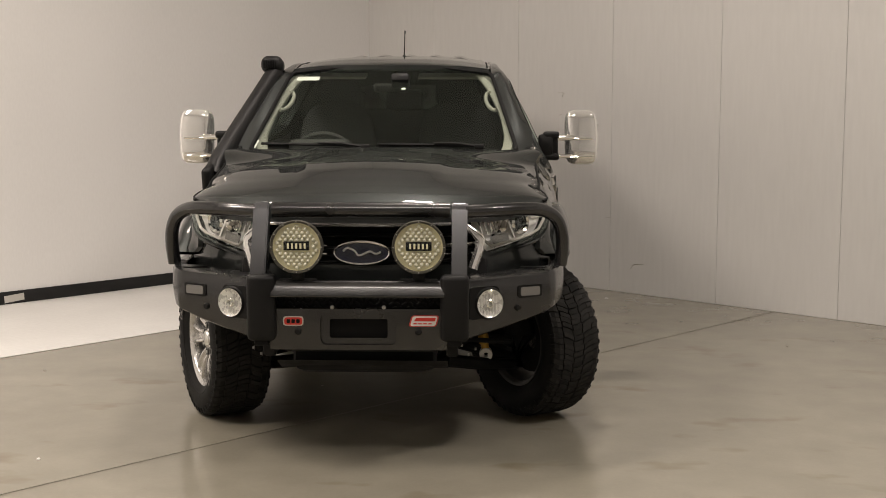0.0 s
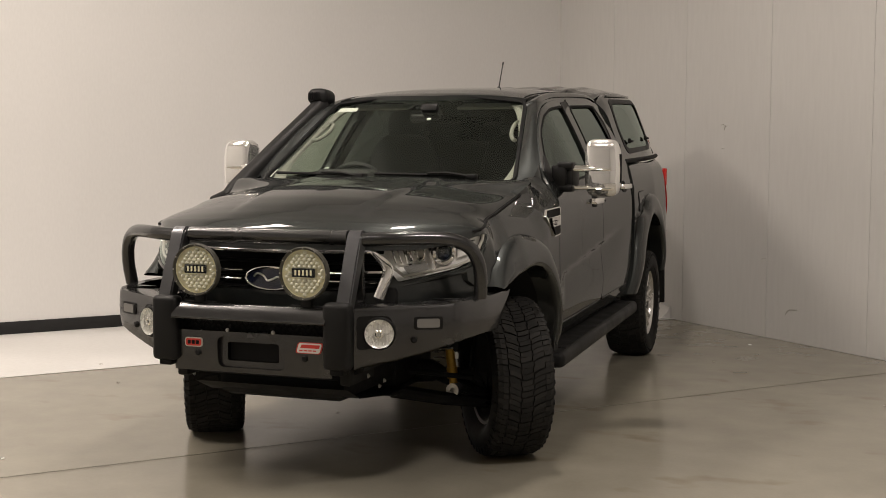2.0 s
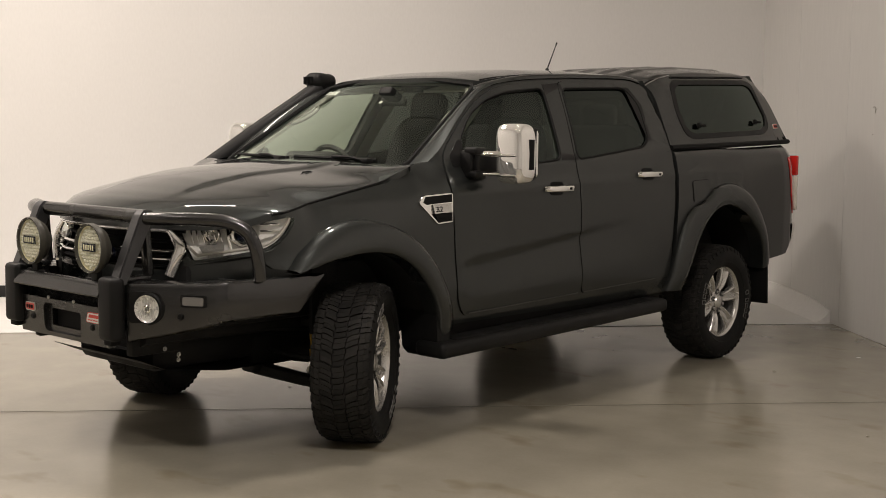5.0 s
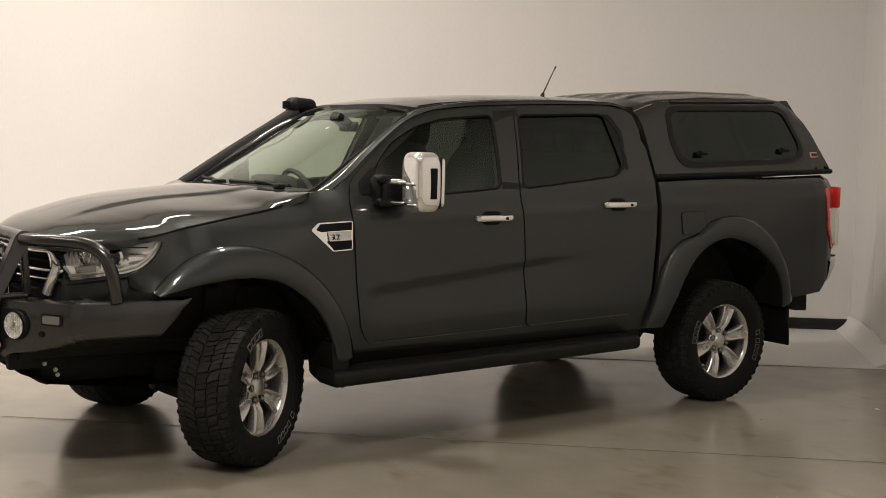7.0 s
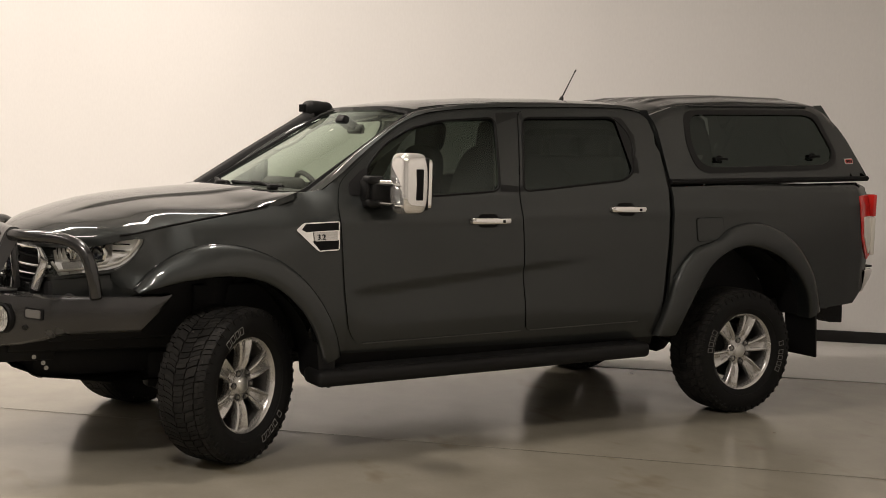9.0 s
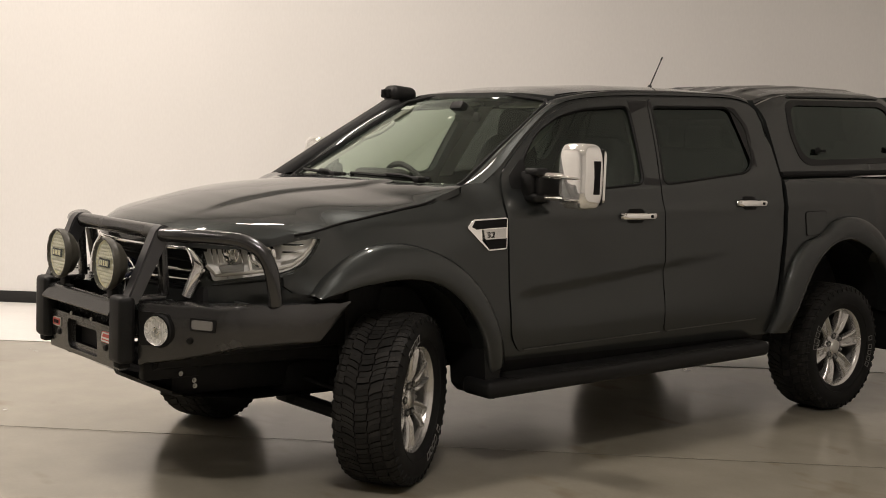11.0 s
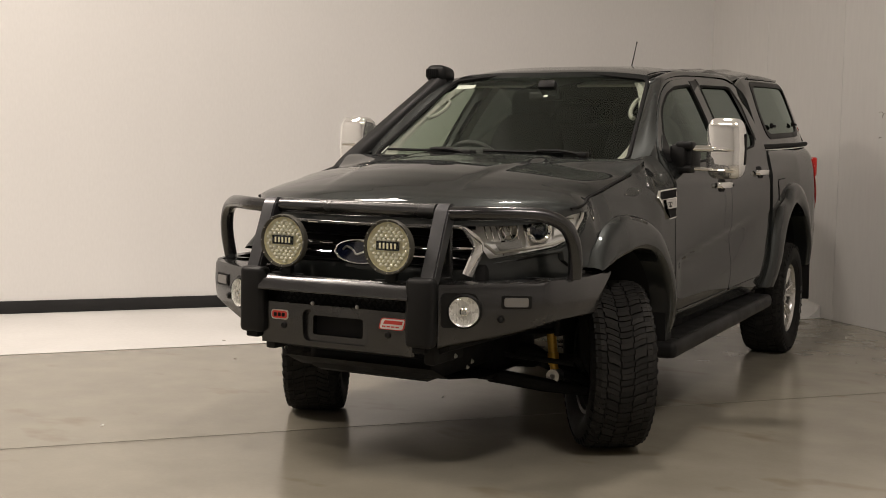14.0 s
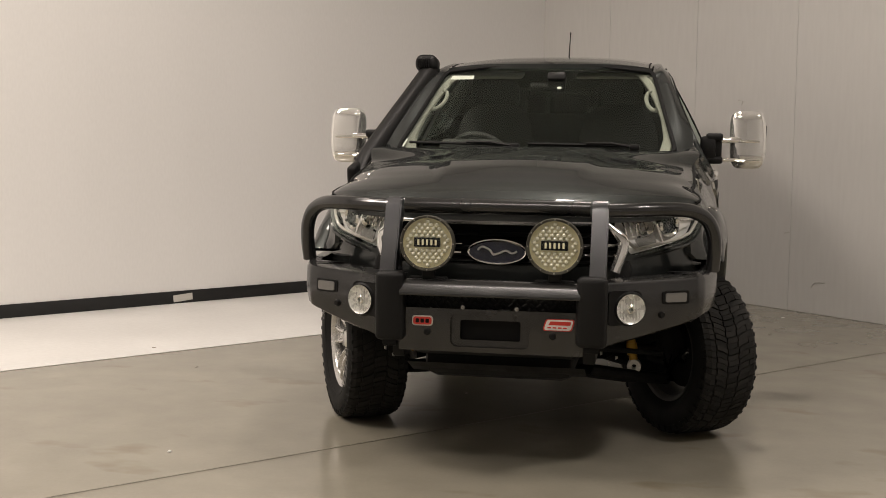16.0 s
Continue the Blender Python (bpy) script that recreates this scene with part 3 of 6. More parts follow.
def flare_rows(s, outer, inner):
    """A wheel arch flare: stands up sharply from the body, swells and rolls over to its lip."""
    rows = []
    for o, i in zip(outer, inner):
        a, b = side_x(*o), side_x(i[0], min(i[1], 1.0))
        rows.append([(s * (a + (b - a) * f + d), o[0] + (i[0] - o[0]) * f, o[1] + (i[1] - o[1]) * f) for f, d in FLARE])
    return rows


FRONT_DOOR = [(0.515, 1.228), (0.531, 1.056), (0.546, 0.847), (0.577, 0.617), (0.640, 0.532), (1.111, 0.540), (1.628, 0.560), (1.602, 0.858), (1.586, 1.139), (1.568, 1.310), (1.690, 1.757), (1.54, 1.750), (1.40, 1.738), (1.25, 1.722), (1.154, 1.708), (1.07, 1.686), (0.98, 1.650), (0.89, 1.600), (0.797, 1.538), (0.70, 1.466), (0.60, 1.388), (0.555, 1.345)]
FRONT_WINDOW = [(0.682, 1.292), (0.710, 1.419), (0.839, 1.546), (1.005, 1.633), (1.187, 1.679), (1.535, 1.711), (1.455, 1.318), (1.061, 1.288)]
REAR_DOOR = [(1.698, 1.757), (2.0, 1.774), (2.391, 1.786), (2.500, 1.755), (2.495, 1.479), (2.487, 1.358), (2.500, 0.999), (2.495, 0.795), (2.425, 0.598), (1.636, 0.560), (1.610, 0.858), (1.594, 1.139), (1.576, 1.310)]
REAR_WINDOW = [(1.708, 1.716), (2.345, 1.744), (2.422, 1.640), (2.380, 1.435), (2.300, 1.387), (1.866, 1.342), (1.600, 1.316)]
CAB_SIDE = [(0.50, 0.50), (0.485, 1.02), (0.495, 1.24), (0.46, 1.30), (0.565, 1.383), (0.70, 1.487), (0.835, 1.582), (0.96, 1.658), (1.07, 1.702), (1.19, 1.728), (1.45, 1.758), (1.78, 1.778), (2.1, 1.792), (2.42, 1.800), (2.545, 1.785), (2.600, 1.745), (2.618, 1.60), (2.608, 1.40), (2.615, 1.35), (2.600, 1.01), (2.574, 0.68), (2.558, 0.49)]

LAMP_EDGE = [(-0.530, 0.853), (-0.560, 0.880)] + [(nose(_s, _z)[1] + 0.004, _z) for _s, _z in ((0.86, 0.925), (0.905, 0.942), (0.945, 0.965), (0.985, 1.005), (1.018, 1.050), (1.026, 1.072))]
# ---------------------------------------------------------------- bodywork
_rows = []
for _i in range(43):
    _v = min(max(_i - 1, 0), 40) / 40
    _v = _v ** 1.35
    yc, ye = -0.874 + 1.109 * _v, -0.605 + 0.935 * _v
    xe, ze = (side_x(ye, shut(ye)) - 0.009, shut(ye) + 0.003) if ye > -0.53 else (0.722 + 0.0507 * (ye + 0.605) / 0.075, 1.067 + 0.023 * (ye + 0.605) / 0.075)
    if ye > 0.15:
        xe, ze = lerp(ye, [0.15, 0.29, 0.33], [side_x(0.15, shut(0.15)) - 0.009, 0.815, 0.79]), lerp(ye, [0.15, 0.29, 0.33], [shut(0.15) + 0.003, 1.286, 1.296])
    zc = lerp(yc, [-0.874, -0.865, -0.85, -0.82, -0.77, -0.70, -0.60, -0.5, -0.36, -0.21, -0.03, 0.14, 0.235], [1.052, 1.073, 1.091, 1.115, 1.144, 1.172, 1.203, 1.229, 1.255, 1.276, 1.295, 1.307, 1.311])
    power = 3.2 - 1.2 * _v
    _row = []
    for _k in range(-41, 42):
        u = max(-40, min(40, _k)) / 40
        u = math.sin(u * math.pi / 2) * 0.5 + u * 0.5
        q = abs(u)
        x, y = u * xe, yc + (ye - yc) * q**power
        roll = 0.10 + 0.36 * smooth01((0.08 - y) / 0.40)
        f = (1 - roll) * (1 - ((q * q + 0.012) / 1.012) ** 0.76) / 0.965 + roll * (1 - max(0.0, (q - 0.78) / 0.22) ** 2.2)
        z = ze + (zc - ze) * f
        rib = 0.37 - 0.07 * smooth01((0.3 - y) / 1.1)
        z += 0.010 * (smooth01((rib + 0.015 - abs(x)) / 0.03) * smooth01((y + 0.78) / 0.35) - 1) * smooth01((1 - q) / 0.2)
        _row.append((x, y, z - (0.03 if abs(_k) == 41 or _i in (0, 42) else 0)))
    _rows.append(_row)
_bm = grid(_rows)
bmesh.ops.reverse_faces(_bm, faces=_bm.faces[:])
bmesh.ops.recalc_face_normals(_bm, faces=_bm.faces[:])
part("bonnet", _bm, PAINT, truck, sharp=50)
ROOF = [(-0.562, 1.09), (-0.45, 1.045), (-0.2, 1.01), (0, 1.0), (0.2, 1.01), (0.45, 1.045), (0.562, 1.09), (0.572, 1.4), (0.578, 2.0), (0.570, 2.56), (0.45, 2.60), (-0.45, 2.60), (-0.570, 2.56), (-0.578, 2.0), (-0.572, 1.4)]
roof = part("roof", patch(ROOF, lambda x, y: (x, y, roof_z(x, y)), step=0.06, back=(0, 0, -0.03)), PAINT, truck, sharp=50)
for _s in (-1, 1):
    part("roof_gutter", tube([(_s * 0.548, y, roof_z(0.548, y) + 0.001) for y in np.linspace(1.12, 2.5, 12)], 0.005, 6, flat=0.5), SEAM, roof)
part("headlining", patch([(-0.56, 1.12), (0.56, 1.12), (0.57, 2.5), (-0.57, 2.5)], lambda x, y: (x, y, roof_z(x, y) - 0.045), step=0.12), BEIGE, roof)
part("rear_bulkhead", patch([(-0.86, 0.62), (0.86, 0.62), (0.85, 1.36), (0.58, 1.77), (-0.58, 1.77), (-0.85, 1.36)], lambda x, z: (x, 2.585 - 0.03 * (z > 1.5), z), [[(-0.60, 1.40), (0.60, 1.40), (0.50, 1.68), (-0.50, 1.68)]], 0.15, (0, -0.02, 0)), PAINT, truck)
part("rear_window", patch(rounded([(-0.61, 1.39), (0.61, 1.39), (0.51, 1.69), (-0.51, 1.69)], 0.04), lambda x, z: (x, 2.55, z), (), 0.3), DARK_TINT, truck)

for S, _word in SIDES:
    inward = (-S * 0.022, 0, 0)
    fender = part("front_fender", patch([(-0.53, 1.081), (-0.42, 1.104), (-0.12, 1.163), (0.17, 1.215), (0.30, 1.282), (0.40, 1.30), (0.49, 1.315), (0.505, 1.228), (0.521, 1.056), (0.536, 0.847), (0.566, 0.617), (0.560, 0.50)] + F_OUT_C[::-1] + LAMP_EDGE, on_side(S), (), 0.03, inward, S < 0), PAINT, truck, sharp=50)
    for _o, _i in ((F_OUT_C, F_IN_C), (R_OUT_C, R_IN_C)):
        part("wheel_arch_flare", grid(flare_rows(S, _o, _i)), PAINT, truck, sharp=42)
    # dark liners inside the arches
    for _in, _deep in ((F_IN_C, 0.36), (R_IN_C, 0.36)):
        part("arch_liner", grid([[(S * (side_x(i[0], min(i[1], 1.0)) - d), i[0], i[1] + 0.01) for d in (0.0, 0.15, _deep)] for i in _in]), DARK, truck)
        part("arch_back", patch(list(_in), lambda y, z, S=S, d=_deep: (S * (0.90 - d), y, z), (), 0.2), DARK, truck)
    part("cab_side", patch(CAB_SIDE, on_side(S, -0.010), [rounded(FRONT_WINDOW, 0.05), rounded(REAR_WINDOW, 0.05)], 0.06, (-S * 0.04, 0, 0), S < 0), PAINT, truck, sharp=50)
    for _nm, _ol, _win, _gl, _lab, _hy in (("front_door", FRONT_DOOR, FRONT_WINDOW, TINT, "lightly tinted glass", 1.378), ("rear_door", REAR_DOOR, REAR_WINDOW, DARK_TINT, "dark privacy glass", 2.294)):
        door = part(_nm, patch(rounded(_ol, 0.05), on_side(S), [rounded(_win, 0.05)], 0.024 if S > 0 else 0.045, inward, S < 0), PAINT, truck, sharp=50)
        part("window_pane", patch(rounded(_win, 0.05), on_side(S, -0.012), (), 0.08, None, S < 0), _gl, door, _lab).visible_shadow = False
        _seal = [Vector((S * (side_x(y, z) - 0.004), y, z)) for y, z in dense(rounded(_win, 0.05), 0.04)]
        part("window_seal", tube(_seal + _seal[:2], 0.008, 6, cap=False, up=(S, 0, 0)), SEAM, door)
        _hz = 1.163 if _nm == "front_door" else 1.227
        _hx = side_x(_hy, _hz)
        _path = [(S * (_hx + o), _hy + d, _hz + 0.008 * d) for d, o in ((-0.118, 0.004), (-0.105, 0.026), (-0.05, 0.036), (0.0, 0.038), (0.05, 0.036), (0.105, 0.026), (0.118, 0.004))]
        part("door_handle", tube(curve_through(_path, 4), 0.0165, 10, flat=0.55, up=(S, 0, 0)), CHROME, door, "chrome pull handle")
        # flat black pad for the shade in the hollow behind the handle
        part("handle_cup", prism(rounded([(_hy - 0.075, _hz - 0.036), (_hy + 0.05, _hz - 0.036), (_hy + 0.05, _hz + 0.036), (_hy - 0.075, _hz + 0.036)], 0.034, 5), on_side(S, -0.004), on_side(S, 0.0035)), SEAM, door)
        _cover = [(1.458, 1.318), (1.572, 1.314), (1.692, 1.748), (1.545, 1.735), (1.542, 1.708)] if _nm == "front_door" else [(1.580, 1.316), (1.612, 1.320), (1.716, 1.714), (1.720, 1.742), (1.702, 1.750)]
        part("pillar_cover", prism(_cover, on_side(S, -0.003), on_side(S, 0.0025)), PLASTIC, door, "black pillar cover")
        if _nm == "front_door":
            part("mirror_sail", prism(rounded([(0.592, 1.285), (0.690, 1.290), (0.716, 1.418), (0.690, 1.420), (0.60, 1.345)], 0.012), on_side(S, -0.003), on_side(S, 0.004)), PLASTIC, door, "black mirror sail")
        else:
            part("quarter_cover", prism([(2.372, 1.432), (2.412, 1.425), (2.452, 1.645), (2.395, 1.745), (2.345, 1.748), (2.418, 1.640)], on_side(S, -0.003), on_side(S, 0.0025)), PLASTIC, door)
        part("key_dot", box((0.004, 0.014, 0.014), (S * (_hx + 0.0465), _hy + 0.06, _hz), 0.001, 1), SEAM, door)
        # a thin grey line for the light caught along the foot of the door
        _y0, _y1 = (0.66, 1.60) if _nm == "front_door" else (1.66, 2.40)
        part("sill_glint", tube([(S * (side_x(y, 0.572) + 0.002), y, lerp(y, [0.6, 2.4], [0.548, 0.589])) for y in np.linspace(_y0, _y1, 8)], 0.003, 6), BARREL, door, "thin grey line standing for light on the door's lower edge")
    part("bonnet_gap", tube([(S * (side_x(y, shut(y) - 0.004) - 0.004), y, shut(y) - 0.001) for y in np.linspace(-0.53, 0.30, 14)], 0.0055, 6), SEAM, truck)
    part("sill_panel", patch([(0.50, 0.545), (2.56, 0.60), (2.56, 0.44), (0.50, 0.42)], on_side(S, -0.03), (), 0.1, inward, S < 0), DARK, truck)
    # side step
    step = part("side_step", box((0.20, 2.06, 0.082), (S * 0.865, 1.42, 0.412), 0.03, 3, pose(0, 0, 0, 1.1, 0, 0)), PLASTIC, truck, "black moulded side step")
    part("tread_pad", box((0.12, 1.80, 0.006), (S * 0.880, 1.42, 0.453), 0.002, 1, pose(0, 0, 0, 1.1, 0, 0)), RUBBER, step)
    for _y in (0.75, 1.42, 2.1):
        part("bracket", box((0.22, 0.05, 0.03), (S * 0.72, _y, 0.43 + (_y - 1.42) * 0.019), 0.006), DARK, step)
    # tray side
    bed = part("tray_side", patch([(2.638, 1.356), (3.10, 1.372), (4.27, 1.405), (4.345, 1.38), (4.352, 1.0), (4.335, 0.93), (4.26, 0.72), (4.18, 0.63), (3.86, 0.605)] + R_OUT_C[::-1] + [(2.585, 0.50), (2.604, 0.68), (2.628, 1.01), (2.640, 1.30)], on_side(S), (), 0.045, inward, S < 0), PAINT, truck, sharp=50)
    if S > 0:
        _flap = rounded([(2.795, 1.180), (3.010, 1.186), (3.018, 1.085), (2.953, 1.048), (2.808, 1.038)], 0.025)
        part("fuel_flap_gap", prism(_flap, on_side(S, -0.002), on_side(S, 0.0022)), SEAM, bed)
        _c = Vector((2.915, 1.11))
        part("fuel_flap", prism([tuple(_c + (Vector(p) - _c) * 0.95) for p in _flap], on_side(S, 0.0), on_side(S, 0.0045)), PAINT, bed, "painted fuel filler flap")
    # black sheet for the shade between cab and tray
    part("cab_gap", patch([(2.598, 0.50), (2.648, 0.50), (2.655, 1.36), (2.60, 1.78), (2.58, 1.78)], lambda y, z, S=S: (S * (side_x(y if y < 2.6 else 2.6, z) - 0.035), y, z), (), 0.2), SEAM, truck)
    # tail lamp: red above and round a pale lower lens
    tail = part("tail_lamp", patch(rounded([(4.218, 1.320), (4.352, 1.330), (4.358, 0.93), (4.31, 0.905), (4.225, 1.05)], 0.02), on_side(S, 0.006), (), 0.04, (-S * 0.02, 0, 0), S < 0), RED_LENS, truck, "red tail lamp with a pale lower lens")
    part("lamp_lens", patch(rounded([(4.250, 1.185), (4.352, 1.19), (4.354, 0.965), (4.322, 0.940), (4.252, 1.06)], 0.015), on_side(S, 0.012), (), 0.04, (-S * 0.01, 0, 0), S < 0), TAIL_PALE, tail, "pale reversing lens")
    part("lamp_back", box((0.14, 0.034, 0.145), (S * 0.775, 4.370, 1.258), 0.012), RED_LENS, tail)
    part("lamp_back", box((0.14, 0.034, 0.25), (S * 0.775, 4.370, 1.058), 0.012), TAIL_PALE, tail, "pale reversing lens")
    # mud flaps
    part("mud_flap", box((0.26, 0.015, 0.27), (S * 0.80, 3.80, 0.44), 0.006, 2, pose(0, 0, 0, 4, 0, 0)), PLASTIC, truck, "black rubber mud flap")
    part("mud_flap", prism(rounded([(0.40, 0.60), (0.50, 0.56), (0.505, 0.36), (0.47, 0.335), (0.42, 0.38)], 0.02), lambda y, z, S=S: (S * 0.66, y, z), lambda y, z, S=S: (S * 0.905, y, z)), PLASTIC, truck, "black rubber mud flap")
    # front vent with engine badge
    vent = part("fender_vent", prism(rounded([(0.288, 1.118), (0.330, 1.152), (0.510, 1.162), (0.510, 1.020), (0.400, 1.014)], 0.012), on_side(S, -0.004), on_side(S, 0.010)), CHROME, truck, "chrome fender vent with engine size badge")
    for _o in ([(0.318, 1.120), (0.340, 1.146), (0.504, 1.156), (0.504, 1.118), (0.345, 1.110)], [(0.376, 1.066), (0.504, 1.070), (0.504, 1.026), (0.408, 1.020)]):
        part("vent_slot", prism(_o, on_side(S, 0.009), on_side(S, 0.0115)), SEAM, vent)
    part("badge_plate", prism([(0.375, 1.108), (0.498, 1.114), (0.498, 1.068), (0.382, 1.064)], on_side(S, 0.009), on_side(S, 0.0125)), ALLOY, vent)
    _txt = bpy.data.curves.new("badge_text", "FONT")
    _txt.body, _txt.size, _txt.extrude = "3.2", 0.036, 0.001
    _to = bpy.data.objects.new("badge_text", _txt)
    _me = bpy.data.meshes.new_from_object(_to)
    bpy.data.objects.remove(_to)
    _bm = bmesh.new()
    _bm.from_mesh(_me)
    _bm.transform(Matrix(((0, 0, S, S * (side_x(0.43, 1.08) + 0.0138)), (S, 0, 0, 0.392 if S > 0 else 0.47), (0, 1, 0, 1.073), (0, 0, 0, 1))))
    part("badge_text", _bm, SEAM, vent, "dark engine size figures")

# windscreen, pillars, cowl
WS = rounded([(-0.70, 1.285), (0, 1.272), (0.70, 1.285), (0.572, 1.712), (0.3, 1.742), (0, 1.748), (-0.3, 1.742), (-0.572, 1.712)], 0.03)
screen = part("windscreen", patch(WS, lambda x, z: (x, screen_y(x, z), z), (), 0.08), SCREEN, truck, "clear raked windscreen")
screen.visible_shadow = False
_fr = [Vector((x, screen_y(x, z) - 0.004, z)) for x, z in dense(WS, 0.05)]
part("screen_seal", tube(_fr + _fr[:2], 0.012, 6, cap=False), SEAM, screen)
part("screen_sticker", patch([(-0.535, 1.668), (-0.40, 1.668), (-0.40, 1.690), (-0.528, 1.690)], lambda x, z: (x, screen_y(x, z) + 0.006, z), (), 0.05), WHITE, screen, "small white sticker")
part("screen_sticker", patch([(-0.690, 1.30), (-0.672, 1.30), (-0.662, 1.34), (-0.675, 1.34)], lambda x, z: (x, screen_y(x, z) + 0.006, z), (), 0.05), WHITE, screen, "small white sticker")
for S, _word in SIDES:
    # one smooth rail from the foot of the windscreen over the doors to the back of the cab
    _pair = []
    for _z, _oy, _oz in ((1.265, 0.450, 1.300), (1.36, 0.560, 1.383), (1.45, 0.70, 1.487), (1.54, 0.835, 1.583), (1.62, 0.96, 1.660), (1.68, 1.07, 1.704), (1.714, 1.19, 1.731)):
        xi = lerp(_z, [1.25, 1.285, 1.712, 1.74], [0.71, 0.70, 0.572, 0.562])
        _pair.append((Vector((S * xi, screen_y(xi, _z) - 0.004, _z)), (_oy, _oz)))
    for _y, xi, _oy, _oz in ((1.40, 0.570, 1.45, 1.760), (1.75, 0.573, 1.78, 1.780), (2.1, 0.575, 2.1, 1.794), (2.45, 0.568, 2.42, 1.802), (2.59, 0.560, 2.56, 1.782)):
        _pair.append((Vector((S * xi, _y, roof_z(xi, _y) + 0.001)), (_oy, _oz)))
    _ins = curve_through([p for p, _ in _pair], 5)
    _outs = curve_through([(S * (side_x(*o) - 0.002), *o) for _, o in _pair], 5)
    _rows = []
    for i, (a, b) in enumerate(zip(_ins, _outs)):
        mid = (a + b) / 2 + Vector((S * 0.010, -0.010, 0.012)) * smooth01(i / 12)
        _rows.append([tuple(p) for p in curve_through([a, mid, b], 4)] + [(b.x - S * 0.02, b.y, b.z - 0.004)])
    part("roof_rail", grid(_rows), PAINT, truck, sharp=60)
    _rows = []
    for _z in np.linspace(1.27, 1.70, 22):
        xi = lerp(_z, [1.27, 1.30, 1.36, 1.45, 1.55, 1.62, 1.67, 1.70], [0.655, 0.675, 0.688, 0.672, 0.632, 0.595, 0.560, 0.525])
        _rows.append([(S * (xi + d), screen_y(xi, _z) + 0.03 + e, _z) for d, e in ((-0.052, 0.050), (-0.046, 0.026), (-0.024, 0.008), (-0.004, 0.002), (0.05, 0.10))])
    trim = part("pillar_trim", grid(_rows), BEIGE, truck, "beige inner pillar trim")
    _g = [(S * (lerp(z, [1.285, 1.712], [0.69, 0.562]) - d), screen_y(0.60, z) + o, z) for z, o, d in ((1.50, 0.05, 0.03), (1.505, 0.07, 0.05), (1.53, 0.08, 0.066), (1.565, 0.08, 0.066), (1.595, 0.07, 0.05), (1.60, 0.05, 0.03))]
    part("grab_handle", tube(curve_through(_g, 5), 0.011, 8), BEIGE, trim, "beige grab handle")
cowl = part("cowl_panel", grid([[(x, 0.235 + 0.30 * x * x + k * 0.03 - 0.03 + 0.02, 1.29 - 0.012 * abs(x) + (0.006 if k in (1, 2) else -0.008)) for k in range(5)] for x in np.linspace(-0.74, 0.74, 25)]), PLASTIC, truck, "black plastic scuttle below the windscreen")
for _x0, _x1 in ((-0.08, -0.64), (0.50, -0.02)):
    _base = Vector((_x0, screen_y(_x0, 1.305) - 0.035, 1.310))
    _mid = Vector(((_x0 * 0.55 + _x1 * 0.45), screen_y((_x0 + _x1) / 2, 1.325) - 0.03, 1.328))
    wiper = part("wiper", tube([_base, _base.lerp(_mid, 0.5) + Vector((0, 0, 0.008)), _mid], 0.007, 8), PLASTIC, truck, "black wiper arm and blade")
    part("wiper_blade", tube([(x, screen_y(x, 1.316 + 0.012 * abs(x - _x0)) - 0.012, 1.316 + 0.012 * abs(x - _x0)) for x in np.linspace(_x0 + 0.02, _x1, 9)], 0.008, 6), RUBBER, wiper)
    part("wiper_pivot", box((0.05, 0.05, 0.03), _base, 0.01), PLASTIC, wiper)

